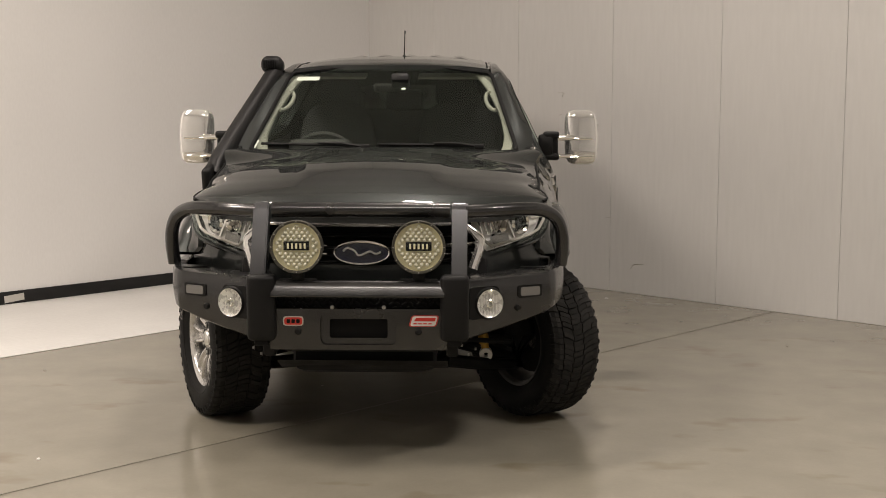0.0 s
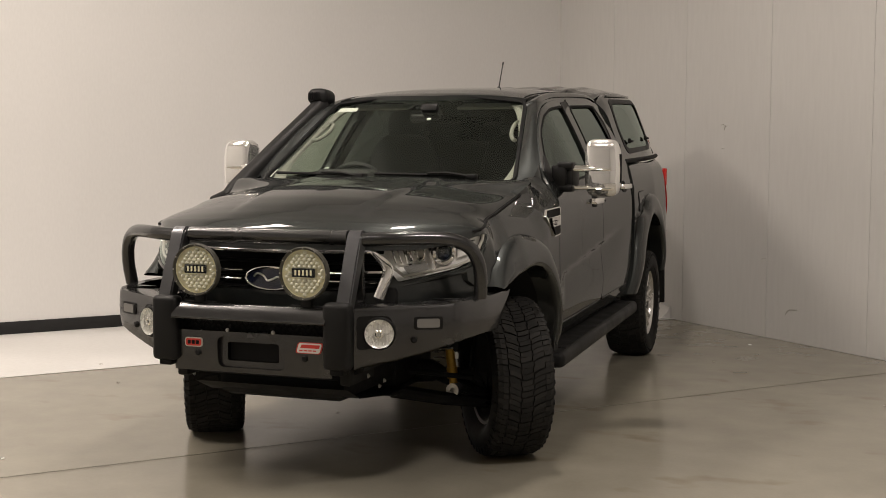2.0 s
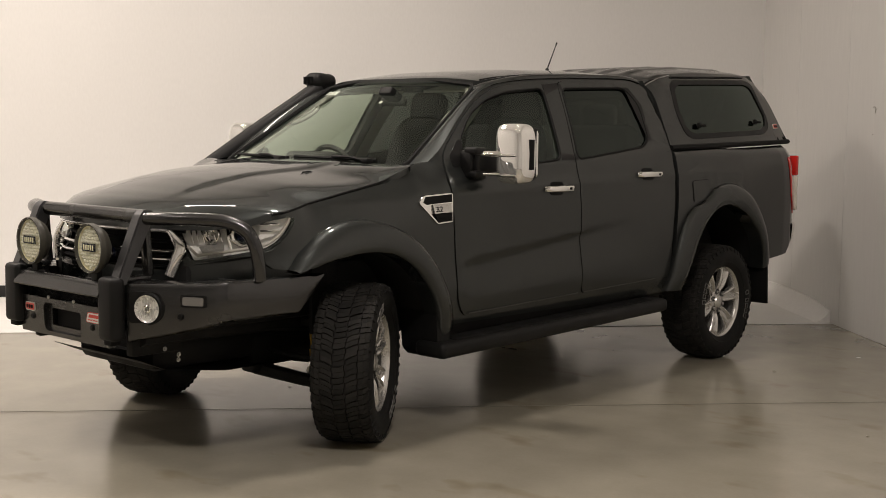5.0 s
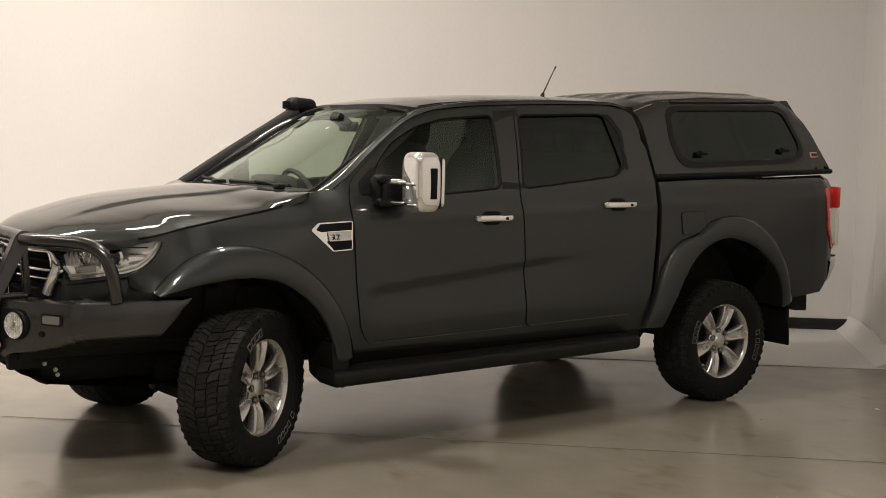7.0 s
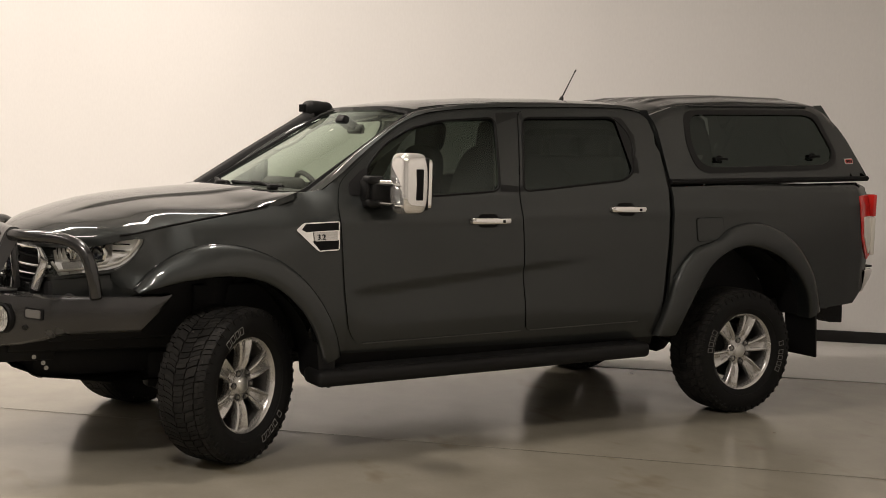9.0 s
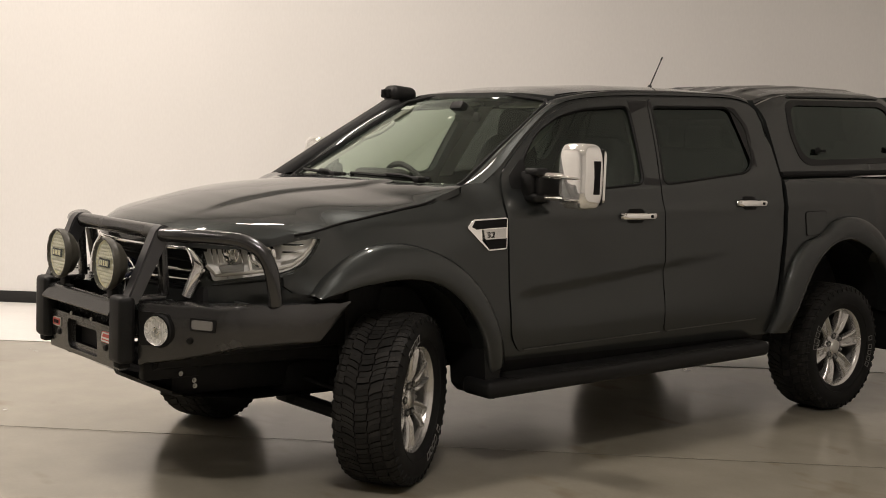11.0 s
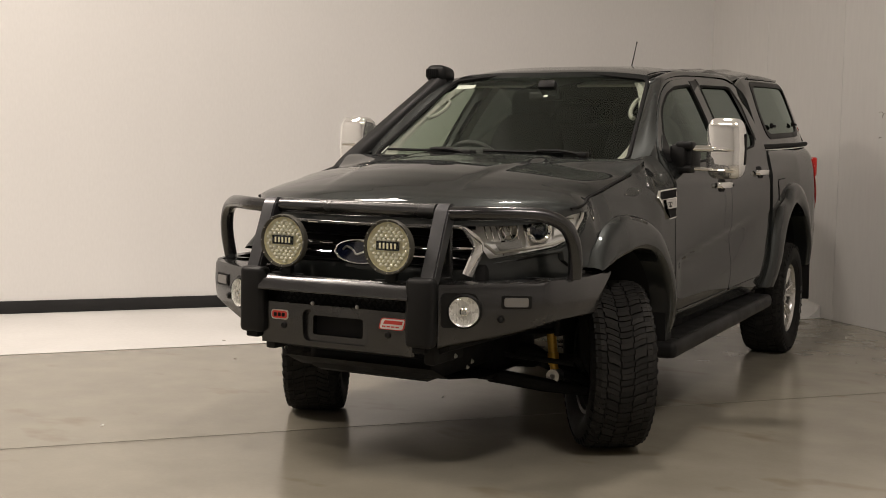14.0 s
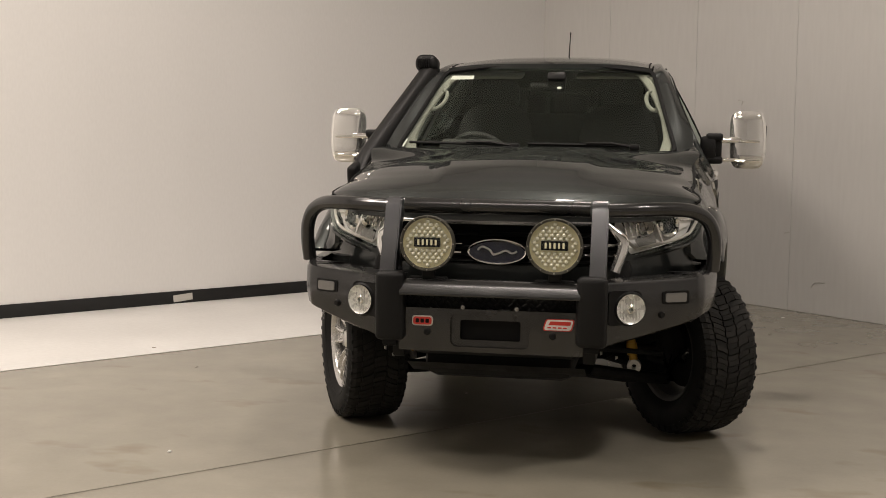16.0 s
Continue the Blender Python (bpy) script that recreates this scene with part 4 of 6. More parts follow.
# canopy over the tray
for S, _word in SIDES:
    _side = [(2.657, 1.392), (2.640, 1.60), (2.622, 1.77)] + [(y, canopy_top(y) - 0.045) for y in (2.70, 2.80, 2.95, 3.3, 3.7, 3.95)] + [(4.03, 1.880), (4.10, 1.850), (4.16, 1.812), (4.272, 1.680), (4.405, 1.462), (4.40, 1.44)]
    _win = [(2.848, 1.780), (2.916, 1.817), (3.936, 1.860), (4.015, 1.828), (4.130, 1.590), (4.095, 1.522), (3.989, 1.482), (2.955, 1.440), (2.872, 1.474), (2.830, 1.612)]
    on_can = lambda o, S=S: (lambda y, z: (S * (canopy_x(y, z) + o), y, z))
    if S > 0:
        canopy = part("canopy", patch([(-0.585, 2.66), (-0.57, 2.62), (0.57, 2.62), (0.585, 2.66), (0.592, 3.2), (0.575, 4.0), (0.55, 4.14), (-0.55, 4.14), (-0.575, 4.0), (-0.592, 3.2)], lambda x, y: (x, y, canopy_z(x, y)), (), 0.03, (0, 0, -0.03)), PAINT, truck, "dark grey moulded tray canopy with ribbed top", 50)
        part("canopy_front", patch([(-0.80, 1.39), (0.80, 1.39), (0.76, 1.55), (0.62, 1.80), (-0.62, 1.80), (-0.76, 1.55)], lambda x, z: (x, 2.66 - 0.09 * (z - 1.39), z), (), 0.2), PAINT, canopy)
        part("canopy_rear", patch([(-0.73, 1.45), (0.73, 1.45), (0.55, 1.90), (-0.55, 1.90)], lambda x, z: (x, 4.40 - 0.58 * (z - 1.45), z), (), 0.2), DARK_TINT, canopy, "dark rear hatch glass")
    cs = part("canopy_side", patch(_side, on_can(0), [rounded(_win, 0.05)], 0.04, (-S * 0.02, 0, 0), S < 0), PAINT, canopy, sharp=50)
    part("canopy_rail", tube(curve_through([(S * (canopy_x(y, 1.40) + 0.006), y, lerp(y, [2.65, 4.40], [1.384, 1.432])) for y in np.linspace(2.655, 4.385, 9)], 2), 0.017, 8), SEAM, canopy)
    _c = Vector((3.47, 1.65))
    _in = [tuple(_c + Vector(((p[0] - _c.x) * 0.935, (p[1] - _c.y) * 0.83))) for p in _win]
    part("canopy_window_frame", patch(rounded(_win, 0.05), on_can(0.004), [rounded(_in, 0.04)], 0.05, (-S * 0.012, 0, 0), S < 0), PLASTIC, canopy, "black window frame")
    part("canopy_window", patch(rounded(_in, 0.04), on_can(-0.004), (), 0.1, None, S < 0), DARK_TINT, canopy, "dark tinted lift-up window")
    for _y, _z in ((3.058, 1.530), (3.865, 1.565)):
        _x = canopy_x(_y, _z)
        part("window_latch", join([box((0.02, 0.036, 0.036), (S * (_x + 0.012), _y, _z), 0.008), box((0.014, 0.075, 0.016), (S * (_x + 0.026), _y + 0.02, _z - 0.002), 0.006)]), SEAM, canopy, "black turn latch")
    part("canopy_badge", prism(rounded([(4.200, 1.520), (4.285, 1.524), (4.285, 1.560), (4.200, 1.556)], 0.01), on_can(0.0), on_can(0.005)), PALE_LENS, canopy, "small red and silver badge")
    part("badge_fill", prism(rounded([(4.205, 1.525), (4.280, 1.529), (4.280, 1.555), (4.205, 1.551)], 0.008), on_can(0.004), on_can(0.0065)), RED, canopy)
    for _k in range(3):
        part("badge_bar", prism([(4.214 + 0.022 * _k, 1.531), (4.229 + 0.022 * _k, 1.532), (4.229 + 0.022 * _k, 1.549), (4.214 + 0.022 * _k, 1.548)], on_can(0.006), on_can(0.0078)), SEAM, canopy)
    # the drip moulding over the window
    part("drip_mould", tube([(S * (canopy_x(y, 1.835 + 0.042 * (y - 2.9)) + 0.004), y, 1.838 + 0.042 * (y - 2.9)) for y in np.linspace(2.93, 3.95, 10)], 0.007, 6), PAINT, canopy)

tailgate = part("tailgate", box((1.50, 0.06, 0.62), (0, 4.355, 1.07), 0.02), PAINT, truck)
_side = rounded([(4.27, 0.690), (4.335, 0.705), (4.425, 0.785), (4.455, 0.845), (4.36, 0.848), (4.29, 0.80)], 0.02)
_bm = prism(_side, lambda y, z: (-0.50, y + 0.012, z), lambda y, z: (0.50, y + 0.012, z))
for S in (1, -1):
    _rows = [[(S * x, y - back * (y - 4.25), 0.77 + (z - 0.77) * tall) for y, z in _side] for x, back, tall in ((0.50, 0.0, 1.0), (0.68, 0.02, 1.0), (0.78, 0.12, 1.0), (0.83, 0.30, 0.98), (0.852, 0.55, 0.94), (0.858, 0.8, 0.85))]
    grid(_rows, True, _bm)
bmesh.ops.recalc_face_normals(_bm, faces=_bm.faces[:])
bumper = part("rear_bumper", _bm, CHROME, truck, "chrome rear step bumper", 40)
part("bumper_top", box((1.56, 0.10, 0.014), (0, 4.40, 0.856), 0.005), PLASTIC, bumper)
for _x in (-0.58, 0.58):
    _tow = [(4.12, 0.60), (4.36, 0.595), (4.365, 0.462), (4.24, 0.470), (4.13, 0.545)]
    part("tow_bracket", prism(rounded(_tow, 0.012), lambda y, z, x=_x: (x - 0.045, y, z), lambda y, z, x=_x: (x + 0.045, y, z)), DARK, truck)
part("tow_beam", box((1.1, 0.10, 0.10), (0, 4.15, 0.58), 0.02), DARK, truck)
part("antenna", join([tube([(0, 2.438, 1.850), (0, 2.448, 1.885)], [0.020, 0.010], 10), tube([(0, 2.446, 1.88), (0, 2.542, 2.052)], [0.0045, 0.003], 8), tube([(0, 2.535, 2.040), (0, 2.546, 2.058)], 0.005, 8)]), PLASTIC, truck, "short black roof antenna")

# ---------------------------------------------------------------- front: grille, lamps, bull bar
HEAD = [(0.472, 1.014), (0.60, 1.040), (0.80, 1.066), (1.0, 1.083), (1.022, 1.072), (1.012, 1.045), (0.98, 1.002), (0.94, 0.965), (0.90, 0.943), (0.85, 0.928), (0.56, 0.882), (0.525, 0.930)]
HEAD_HOLES = [[(k * a, b) for a, b in rounded(HEAD, 0.012)] for k in (1, -1)]
front = part("front_panel", patch([(-1.0, 0.72), (1.0, 0.72), (1.03, 1.05), (0.8, 1.075), (0.4, 1.06), (0, 1.055), (-0.4, 1.06), (-0.8, 1.075), (-1.03, 1.05)], lambda s, z: nose(s, z, -0.015), [[(-0.48, 0.84), (0.48, 0.84), (0.545, 0.93), (0.50, 1.035), (-0.50, 1.035), (-0.545, 0.93)]] + HEAD_HOLES, 0.05), PAINT, truck)
grille = part("grille", patch([(-0.56, 0.80), (0.56, 0.80), (0.56, 1.05), (-0.56, 1.05)], lambda x, z: (x, -0.80 + 0.25 * x * x + 0.2 * (z - 0.8), z), (), 0.1), SEAM, truck, "black grille with chrome bars")
for _z in (0.85, 0.905, 0.96, 1.005):
    part("grille_slat", tube([nose(s, _z, -0.045) for s in np.linspace(-0.50, 0.50, 15)], 0.016, 8, flat=0.5), PLASTIC, grille)
for _z in (0.885, 0.925):
    for _a, _b in ((-0.525, -0.15), (0.15, 0.525)):
        part("grille_bar", tube([nose(s, _z, -0.010) for s in np.linspace(_a, _b, 8)], 0.011, 8, flat=0.6), CHROME, grille, "chrome bar")
part("grille_top_bar", tube([nose(s, 1.008 + 0.02 * s * s, 0.020) for s in np.linspace(-0.44, 0.44, 17)], 0.010, 10, flat=0.8), MIRROR_SHELL, grille, "chrome bar")
for S in (1, -1):
    _c = curve_through([nose(S * 0.425, 1.028, 0.010), nose(S * 0.475, 0.985, 0.014), nose(S * 0.503, 0.955, 0.016), nose(S * 0.512, 0.932, 0.016), nose(S * 0.498, 0.890, 0.014), nose(S * 0.470, 0.820, 0.010)], 5)
    _n = len(_c) - 1
    part("grille_surround", tube(_c, [0.010 + 0.013 * smooth01(k / (0.45 * _n)) for k in range(_n + 1)], 10, flat=0.8, up=(S, -1, 0)), MIRROR_SHELL, grille, "chrome bracket at the end of the grille")
# oval badge: dark blue field, bright rim and a plain flowing mark
_ov = [(0.120 * math.cos(a), 0.050 * math.sin(a)) for a in np.linspace(0, 2 * math.pi, 41)[:-1]]
emblem = part("emblem", prism(_ov, lambda x, z: (x, -0.880, 0.893 + z), lambda x, z: (x * 0.96, -0.902, 0.893 + z * 0.96)), BLUE, truck, "dark blue oval badge with bright rim")
_rim = [Vector((x * 0.97, -0.902, 0.893 + z * 0.97)) for x, z in _ov]
part("emblem_rim", tube(_rim + _rim[:2], 0.006, 8, cap=False, up=(0, 1, 0)), CHROME, emblem)
_wave = curve_through([(-0.078, -0.905, 0.900), (-0.060, -0.905, 0.914), (-0.030, -0.905, 0.902), (-0.015, -0.905, 0.884), (0.010, -0.905, 0.890), (0.035, -0.905, 0.900), (0.060, -0.905, 0.890), (0.080, -0.905, 0.898)], 5)
part("emblem_mark", tube(_wave, 0.0045, 6, up=(0, 1, 0)), SILVER, emblem, "plain silver flowing mark")

for S in (1, -1):
    hd = lambda o, S=S: (lambda s, z: nose(S * s, z, o))
    lampb = part("headlamp", patch(rounded(HEAD, 0.012), hd(-0.045), (), 0.05, None, S < 0), BEZEL, truck, "clear headlamp with projector and chrome reflector")
    def bowl(name, su, z, out, prof, mat, lab=""):
        p = Vector(nose(S * su, z, out))
        n = Vector((S * 0.34, -0.94, 0.05)).normalized()
        b = lathe(prof, 26)
        b.transform(Matrix.Translation(p) @ Vector((1, 0, 0)).rotation_difference(n).to_matrix().to_4x4())
        return part(name, b, mat, lampb, lab)
    part("reflector", patch(rounded([(0.515, 1.010), (0.71, 1.040), (0.72, 0.970), (0.575, 0.950)], 0.015), hd(-0.034), (), 0.03, None, S < 0), DISH, lampb)
    bowl("main_beam_bowl", 0.645, 0.998, -0.012, [(0.006, -0.03), (0.018, -0.022), (0.030, -0.008), (0.036, 0.004), (0.040, 0.002)], CHROME)
    bowl("main_beam_bulb", 0.645, 0.998, -0.012, [(0.001, -0.004), (0.006, -0.006), (0.007, -0.03)], PALE_LENS)
    part("indicator_reflector", patch(rounded([(0.585, 0.945), (0.70, 0.965), (0.705, 0.925), (0.615, 0.905)], 0.01), hd(-0.022), (), 0.03, None, S < 0), AMBER_LENS, lampb)
    part("side_reflector", patch([(0.865, 1.064), (0.985, 1.074), (0.975, 1.03), (0.93, 0.992), (0.86, 0.975)], hd(-0.030), (), 0.03, None, S < 0), DISH, lampb)
    for _z in (1.045, 1.015):
        part("reflector_rib", tube([nose(S * s, _z + 0.02 * (s - 0.86), -0.022) for s in (0.866, 0.91, 0.955)], 0.004, 6), CHROME, lampb)
    for _k in range(6):
        _u = 0.545 + 0.027 * _k
        part("reflector_rib", tube([nose(S * (_u + 0.012), 0.958 + 0.05 * (_u - 0.545), -0.030), nose(S * _u, 0.990 + 0.08 * (_u - 0.545), -0.024), nose(S * (_u - 0.008), 1.012 + 0.10 * (_u - 0.545), -0.026)], 0.0035, 6), CHROME, lampb)
    _p = Vector(nose(S * 0.785, 1.000, -0.012))
    _n = (Vector(nose(S * 0.70, 1.0, 0.1)) - Vector(nose(S * 0.70, 1.0, 0.0))).normalized()
    _q = Vector((1, 0, 0)).rotation_difference(_n).to_matrix().to_4x4()
    _b = lathe([(0.001, -0.004), (0.018, 0.001), (0.030, -0.006), (0.034, -0.014)], 20)
    _b.transform(Matrix.Translation(_p) @ _q)
    part("projector_lens", _b, BLUE, lampb, "dark projector lens")
    _b = lathe([(0.036, -0.03), (0.036, 0.003), (0.045, 0.010), (0.054, 0.003), (0.058, -0.03)], 28)
    _b.transform(Matrix.Translation(_p) @ _q)
    part("projector_ring", _b, CHROME, lampb)
    part("lamp_divider", tube([nose(S * s, z, -0.02) for s, z in ((0.715, 1.045), (0.72, 0.99), (0.735, 0.935))], 0.007, 6), CHROME, lampb)
    part("daytime_strip", tube([nose(S * s, z, -0.012) for s, z in ((0.535, 0.945), (0.585, 0.908), (0.72, 0.926), (0.84, 0.944), (0.905, 0.962), (0.955, 1.000), (0.992, 1.050), (0.998, 1.072))], 0.007, 8), PALE_LENS, lampb)
    part("lamp_sill", tube([nose(S * s, z, 0.002) for s, z in ((0.575, 0.870), (0.70, 0.891), (0.80, 0.907), (0.86, 0.917), (0.91, 0.932), (0.945, 0.951))], [0.003, 0.008, 0.009, 0.009, 0.008, 0.003], 8), PAINT, front)
    part("lens_cover", patch(rounded(HEAD, 0.012), hd(0.004), (), 0.05, None, S < 0), LENS, lampb, "clear lens").visible_shadow = False

# bull bar: one steel body with its tubes, buffers and lamps
bar = part("bull_bar", patch([(-0.36, 0.515), (0.36, 0.515), (0.36, 0.685), (-0.36, 0.685)], lambda x, z: (x, -1.085 + 0.12 * max(0, 0.60 - z), z), [rounded([(-0.155, 0.535), (0.155, 0.535), (0.155, 0.665), (-0.155, 0.665)], 0.03)], 0.05, (0, 0.03, 0)), BAR, truck, "dark grey steel bull bar with hoops")
part("slot_recess", patch([(-0.17, 0.525), (0.17, 0.525), (0.17, 0.675), (-0.17, 0.675)], lambda x, z: (x, -1.062, z), [rounded([(-0.118, 0.562), (0.118, 0.562), (0.118, 0.640), (-0.118, 0.640)], 0.01)], 0.05, (0, 0.03, 0)), BAR, bar)
# black box for the darkness inside the slot
part("slot_hole", box((0.26, 0.01, 0.10), (0, -1.03, 0.60)), SEAM, bar)
part("under_skirt", grid([[(x, -1.075 + d, 0.517 - e) for d, e in ((0.02, 0), (0.05, 0.012), (0.14, 0.035), (0.35, 0.08))] for x in np.linspace(-0.31, 0.31, 6)]), DARK, bar)
# mesh behind the bar
mesh_back = part("intake_back", box((0.74, 0.01, 0.11), (0, -1.03, 0.715)), SEAM, bar)
for _r in range(4):
    for _k in range(26):
        part("mesh_link", box((0.020, 0.006, 0.010), (-0.35 + 0.0275 * _k + (0.0137 if _r % 2 else 0), -1.038, 0.682 + 0.018 * _r), 0.002, 1, pose(0, 0, 0, 0, 35 if (_k + _r) % 2 else -35, 0)), PLASTIC, bar)
for _x in (-0.105, 0.105):
    _b = lathe([(0.001, 0.006), (0.007, 0.005), (0.009, 0.0)], 12)
    _b.transform(Matrix.Translation((_x, -1.087, 0.692)) @ pose(0, 0, 0, 0, 0, -90))
    part("bolt", _b, STEEL, bar)
_rail = rounded([(-1.070, 0.732), (-1.127, 0.736), (-1.104, 0.784), (-1.085, 0.802), (-1.060, 0.798)], 0.014, 5)
part("lower_rail", prism(_rail, lambda y, z: (-0.35, y, z), lambda y, z: (0.35, y, z)), BAR, bar)
part("top_tube", tube([(x, -0.925, 1.075) for x in np.linspace(-0.37, 0.37, 6)], 0.032, 18), BAR, bar)
for S in (1, -1):
    # upright plates leaning back, their coat lightened for the ceiling they reflect
    up_ = prism(rounded([(-1.09, 0.80), (-1.035, 0.80), (-0.895, 1.085), (-0.905, 1.112), (-0.94, 1.118), (-0.965, 1.095)], 0.012), lambda y, z, S=S: (S * 0.378, y, z - 0.008), lambda y, z, S=S: (S * 0.442, y, z - 0.008))
    bmesh.ops.bevel(up_, geom=[e for e in up_.edges if abs(e.verts[0].co.x - e.verts[1].co.x) < 1e-4 and len(e.link_faces) == 2 and e.calc_face_angle(0) > 1.2], offset=0.006, segments=2, affect="EDGES")
    part("upright", up_, LIT_BAR, bar, "grey steel upright plate, coloured lighter as if lit")
    # its rear strut and foot close the open triangle
    part("upright_strut", box((0.050, 0.030, 0.250), (S * 0.410, -0.918, 0.945), 0.008, 2, pose(0, 0, 0, 4, 0, 0)), BAR, bar)
    part("upright_foot", box((0.058, 0.175, 0.026), (S * 0.410, -0.995, 0.812), 0.010, 2), BAR, bar)
    # ribbed rubber buffer below it
    part("buffer", box((0.118, 0.072, 0.272), (S * 0.392, -1.082, 0.690), 0.022, 3), PLASTIC, bar, "black rubber buffer")
    part("jack_point", box((0.06, 0.05, 0.03), (S * 0.392, -1.080, 0.548), 0.008), SEAM, bar)
    # hoop round the headlamp
    _hoop = curve_through([(S * 0.43, -0.935, 1.070), (S * 0.56, -0.895, 1.074), (S * 0.69, -0.81, 1.074), (S * 0.765, -0.75, 1.064), (S * 0.822, -0.705, 1.030), (S * 0.850, -0.68, 0.97), (S * 0.856, -0.665, 0.90), (S * 0.850, -0.65, 0.82)], 5)
    part("hoop", tube(_hoop, 0.029, 14), BAR, bar, "bent steel hoop")
    # wing: swept back body of the bar
    WING = curve_through([(0.44, -1.035, 0), (0.60, -0.945, 0), (0.765, -0.850, 0), (0.803, -0.818, 0), (0.826, -0.770, 0), (0.862, -0.62, 0), (0.877, -0.45, 0), (0.88, -0.315, 0)], 4)
    _w = len(WING) - 1
    _rows = []
    for i, p in enumerate(WING):
        t = i / _w
        lo = lerp(t, [0, 0.143, 0.286, 0.43, 0.57, 0.714, 0.857, 1.0], [0.540, 0.580, 0.628, 0.641, 0.648, 0.655, 0.655, 0.812])
        hi = lerp(t, [0, 0.5, 1], [0.802, 0.822, 0.826])
        d = (WING[min(i + 1, _w)] - WING[max(i - 1, 0)]).normalized()
        n = Vector((d.y, -d.x, 0))
        k = min(1.0, (hi - lo) / 0.16)
        prof = [(hi - 0.004 * k, -0.16 if t < 0.6 else -0.06), (hi, -0.03), (hi - 0.006 * k, -0.008), (hi - 0.022 * k, 0.0), (hi - 0.06 * k, 0.002), ((hi + lo) / 2, 0.003), (lo + min(0.05, (hi - lo) * 0.3), 0.0), (lo + min(0.012, (hi - lo) * 0.1), -0.006), (lo, -0.025), (lo + 0.01, -0.10 if t < 0.6 else -0.05)]
        _rows.append([(S * (p.x + n.x * o), p.y + n.y * o, z) for z, o in prof])
    part("wing", grid(_rows), BAR, bar, "swept steel wing of the bar", 40)
    def on_wing(u, z, o, S=S, W=WING):
        f = u * (len(W) - 1)
        i = min(int(f), len(W) - 2)
        p = W[i].lerp(W[i + 1], f - i)
        d = (W[i + 1] - W[i]).normalized()
        return (S * (p.x + d.y * o), p.y - d.x * o, z)
    # dark pocket in the wing for the fog lamp
    part("fog_pocket", prism(rounded([(0.012, 0.630), (0.118, 0.640), (0.128, 0.700), (0.118, 0.768), (0.012, 0.768)], 0.02), lambda u, z: on_wing(u, z, -0.004), lambda u, z: on_wing(u, z, 0.0075)), PLASTIC, bar)
    # fog lamp set in its round housing
    _fu = 0.085
    _fp = Vector(on_wing(_fu, 0.697, 0.014))
    _fm = Matrix.Translation(_fp) @ Vector((1, 0, 0)).rotation_difference(Vector((S * 0.42, -0.907, 0)).normalized()).to_matrix().to_4x4() @ Matrix.Scale(0.97, 4)
    _b = lathe([(0.074, -0.06), (0.072, -0.012), (0.069, -0.002), (0.064, 0.002), (0.061, -0.03)], 28)
    _b.transform(_fm)
    part("fog_housing", _b, PLASTIC, bar)
    _b = lathe([(0.001, -0.003), (0.03, -0.002), (0.052, 0.002), (0.061, 0.009)], 28)
    _b.transform(_fm)
    fog = part("fog_lamp", _b, FOG_DISH, bar, "round clear fog lamp")
    _b = lathe([(0.001, 0.028), (0.03, 0.025), (0.05, 0.018), (0.061, 0.010)], 28)
    _b.transform(_fm)
    part("fog_lens", _b, LENS, bar, "clear lens").visible_shadow = False
    for _k in range(7):
        _r = -0.042 + 0.014 * _k
        _l = math.sqrt(max(0.0001, 0.055**2 - _r**2))
        _b = box((0.003, 0.004, 1.8 * _l), (0.003, _r, 0), 0.0008, 1)
        _b.transform(_fm)
        part("lens_flute", _b, FOG_DISH, bar)
    _b = lathe([(0.008, 0.0085), (0.013, 0.011), (0.018, 0.0075), (0.020, 0.0)], 18)
    _b.transform(_fm)
    part("fog_bulb_shield", _b, CHROME, bar)
    # indicator lamp and parking sensor
    _iu0, _iu1, _iz = 0.193, 0.262, 0.735
    part("indicator_rim", prism(rounded([(_iu0 - 0.008, _iz - 0.026), (_iu1 + 0.012, _iz - 0.026), (_iu1 + 0.012, _iz + 0.026), (_iu0 - 0.008, _iz + 0.026)], 0.010), lambda u, z: on_wing(u, z, -0.004), lambda u, z: on_wing(u, z, 0.0065)), PLASTIC, bar)
    part("indicator_lamp", prism(rounded([(_iu0, _iz - 0.018), (_iu1, _iz - 0.018), (_iu1, _iz + 0.018), (_iu0, _iz + 0.018)], 0.008), lambda u, z: on_wing(u, z, 0.002), lambda u, z: on_wing(u, z, 0.011)), AMBER_LENS, bar, "pale indicator lamp")
    for _su, _sz in ((0.185, 0.668),):
        _b = lathe([(0.001, 0.008), (0.010, 0.008), (0.014, 0.002), (0.015, -0.01)], 16)
        _b.transform(Matrix.Translation(on_wing(_su, _sz, 0.003)) @ Vector((1, 0, 0)).rotation_difference(Vector((S * 0.55, -0.83, 0))).to_matrix().to_4x4())
        part("parking_sensor", _b, PLASTIC, bar)
    _b = lathe([(0.001, 0.006), (0.009, 0.006), (0.014, 0.001), (0.015, -0.01)], 16)
    _b.transform(Matrix.Translation((S * 0.245, -1.086, 0.592)) @ pose(0, 0, 0, 0, 0, -90))
    part("parking_sensor", _b, PLASTIC, bar)
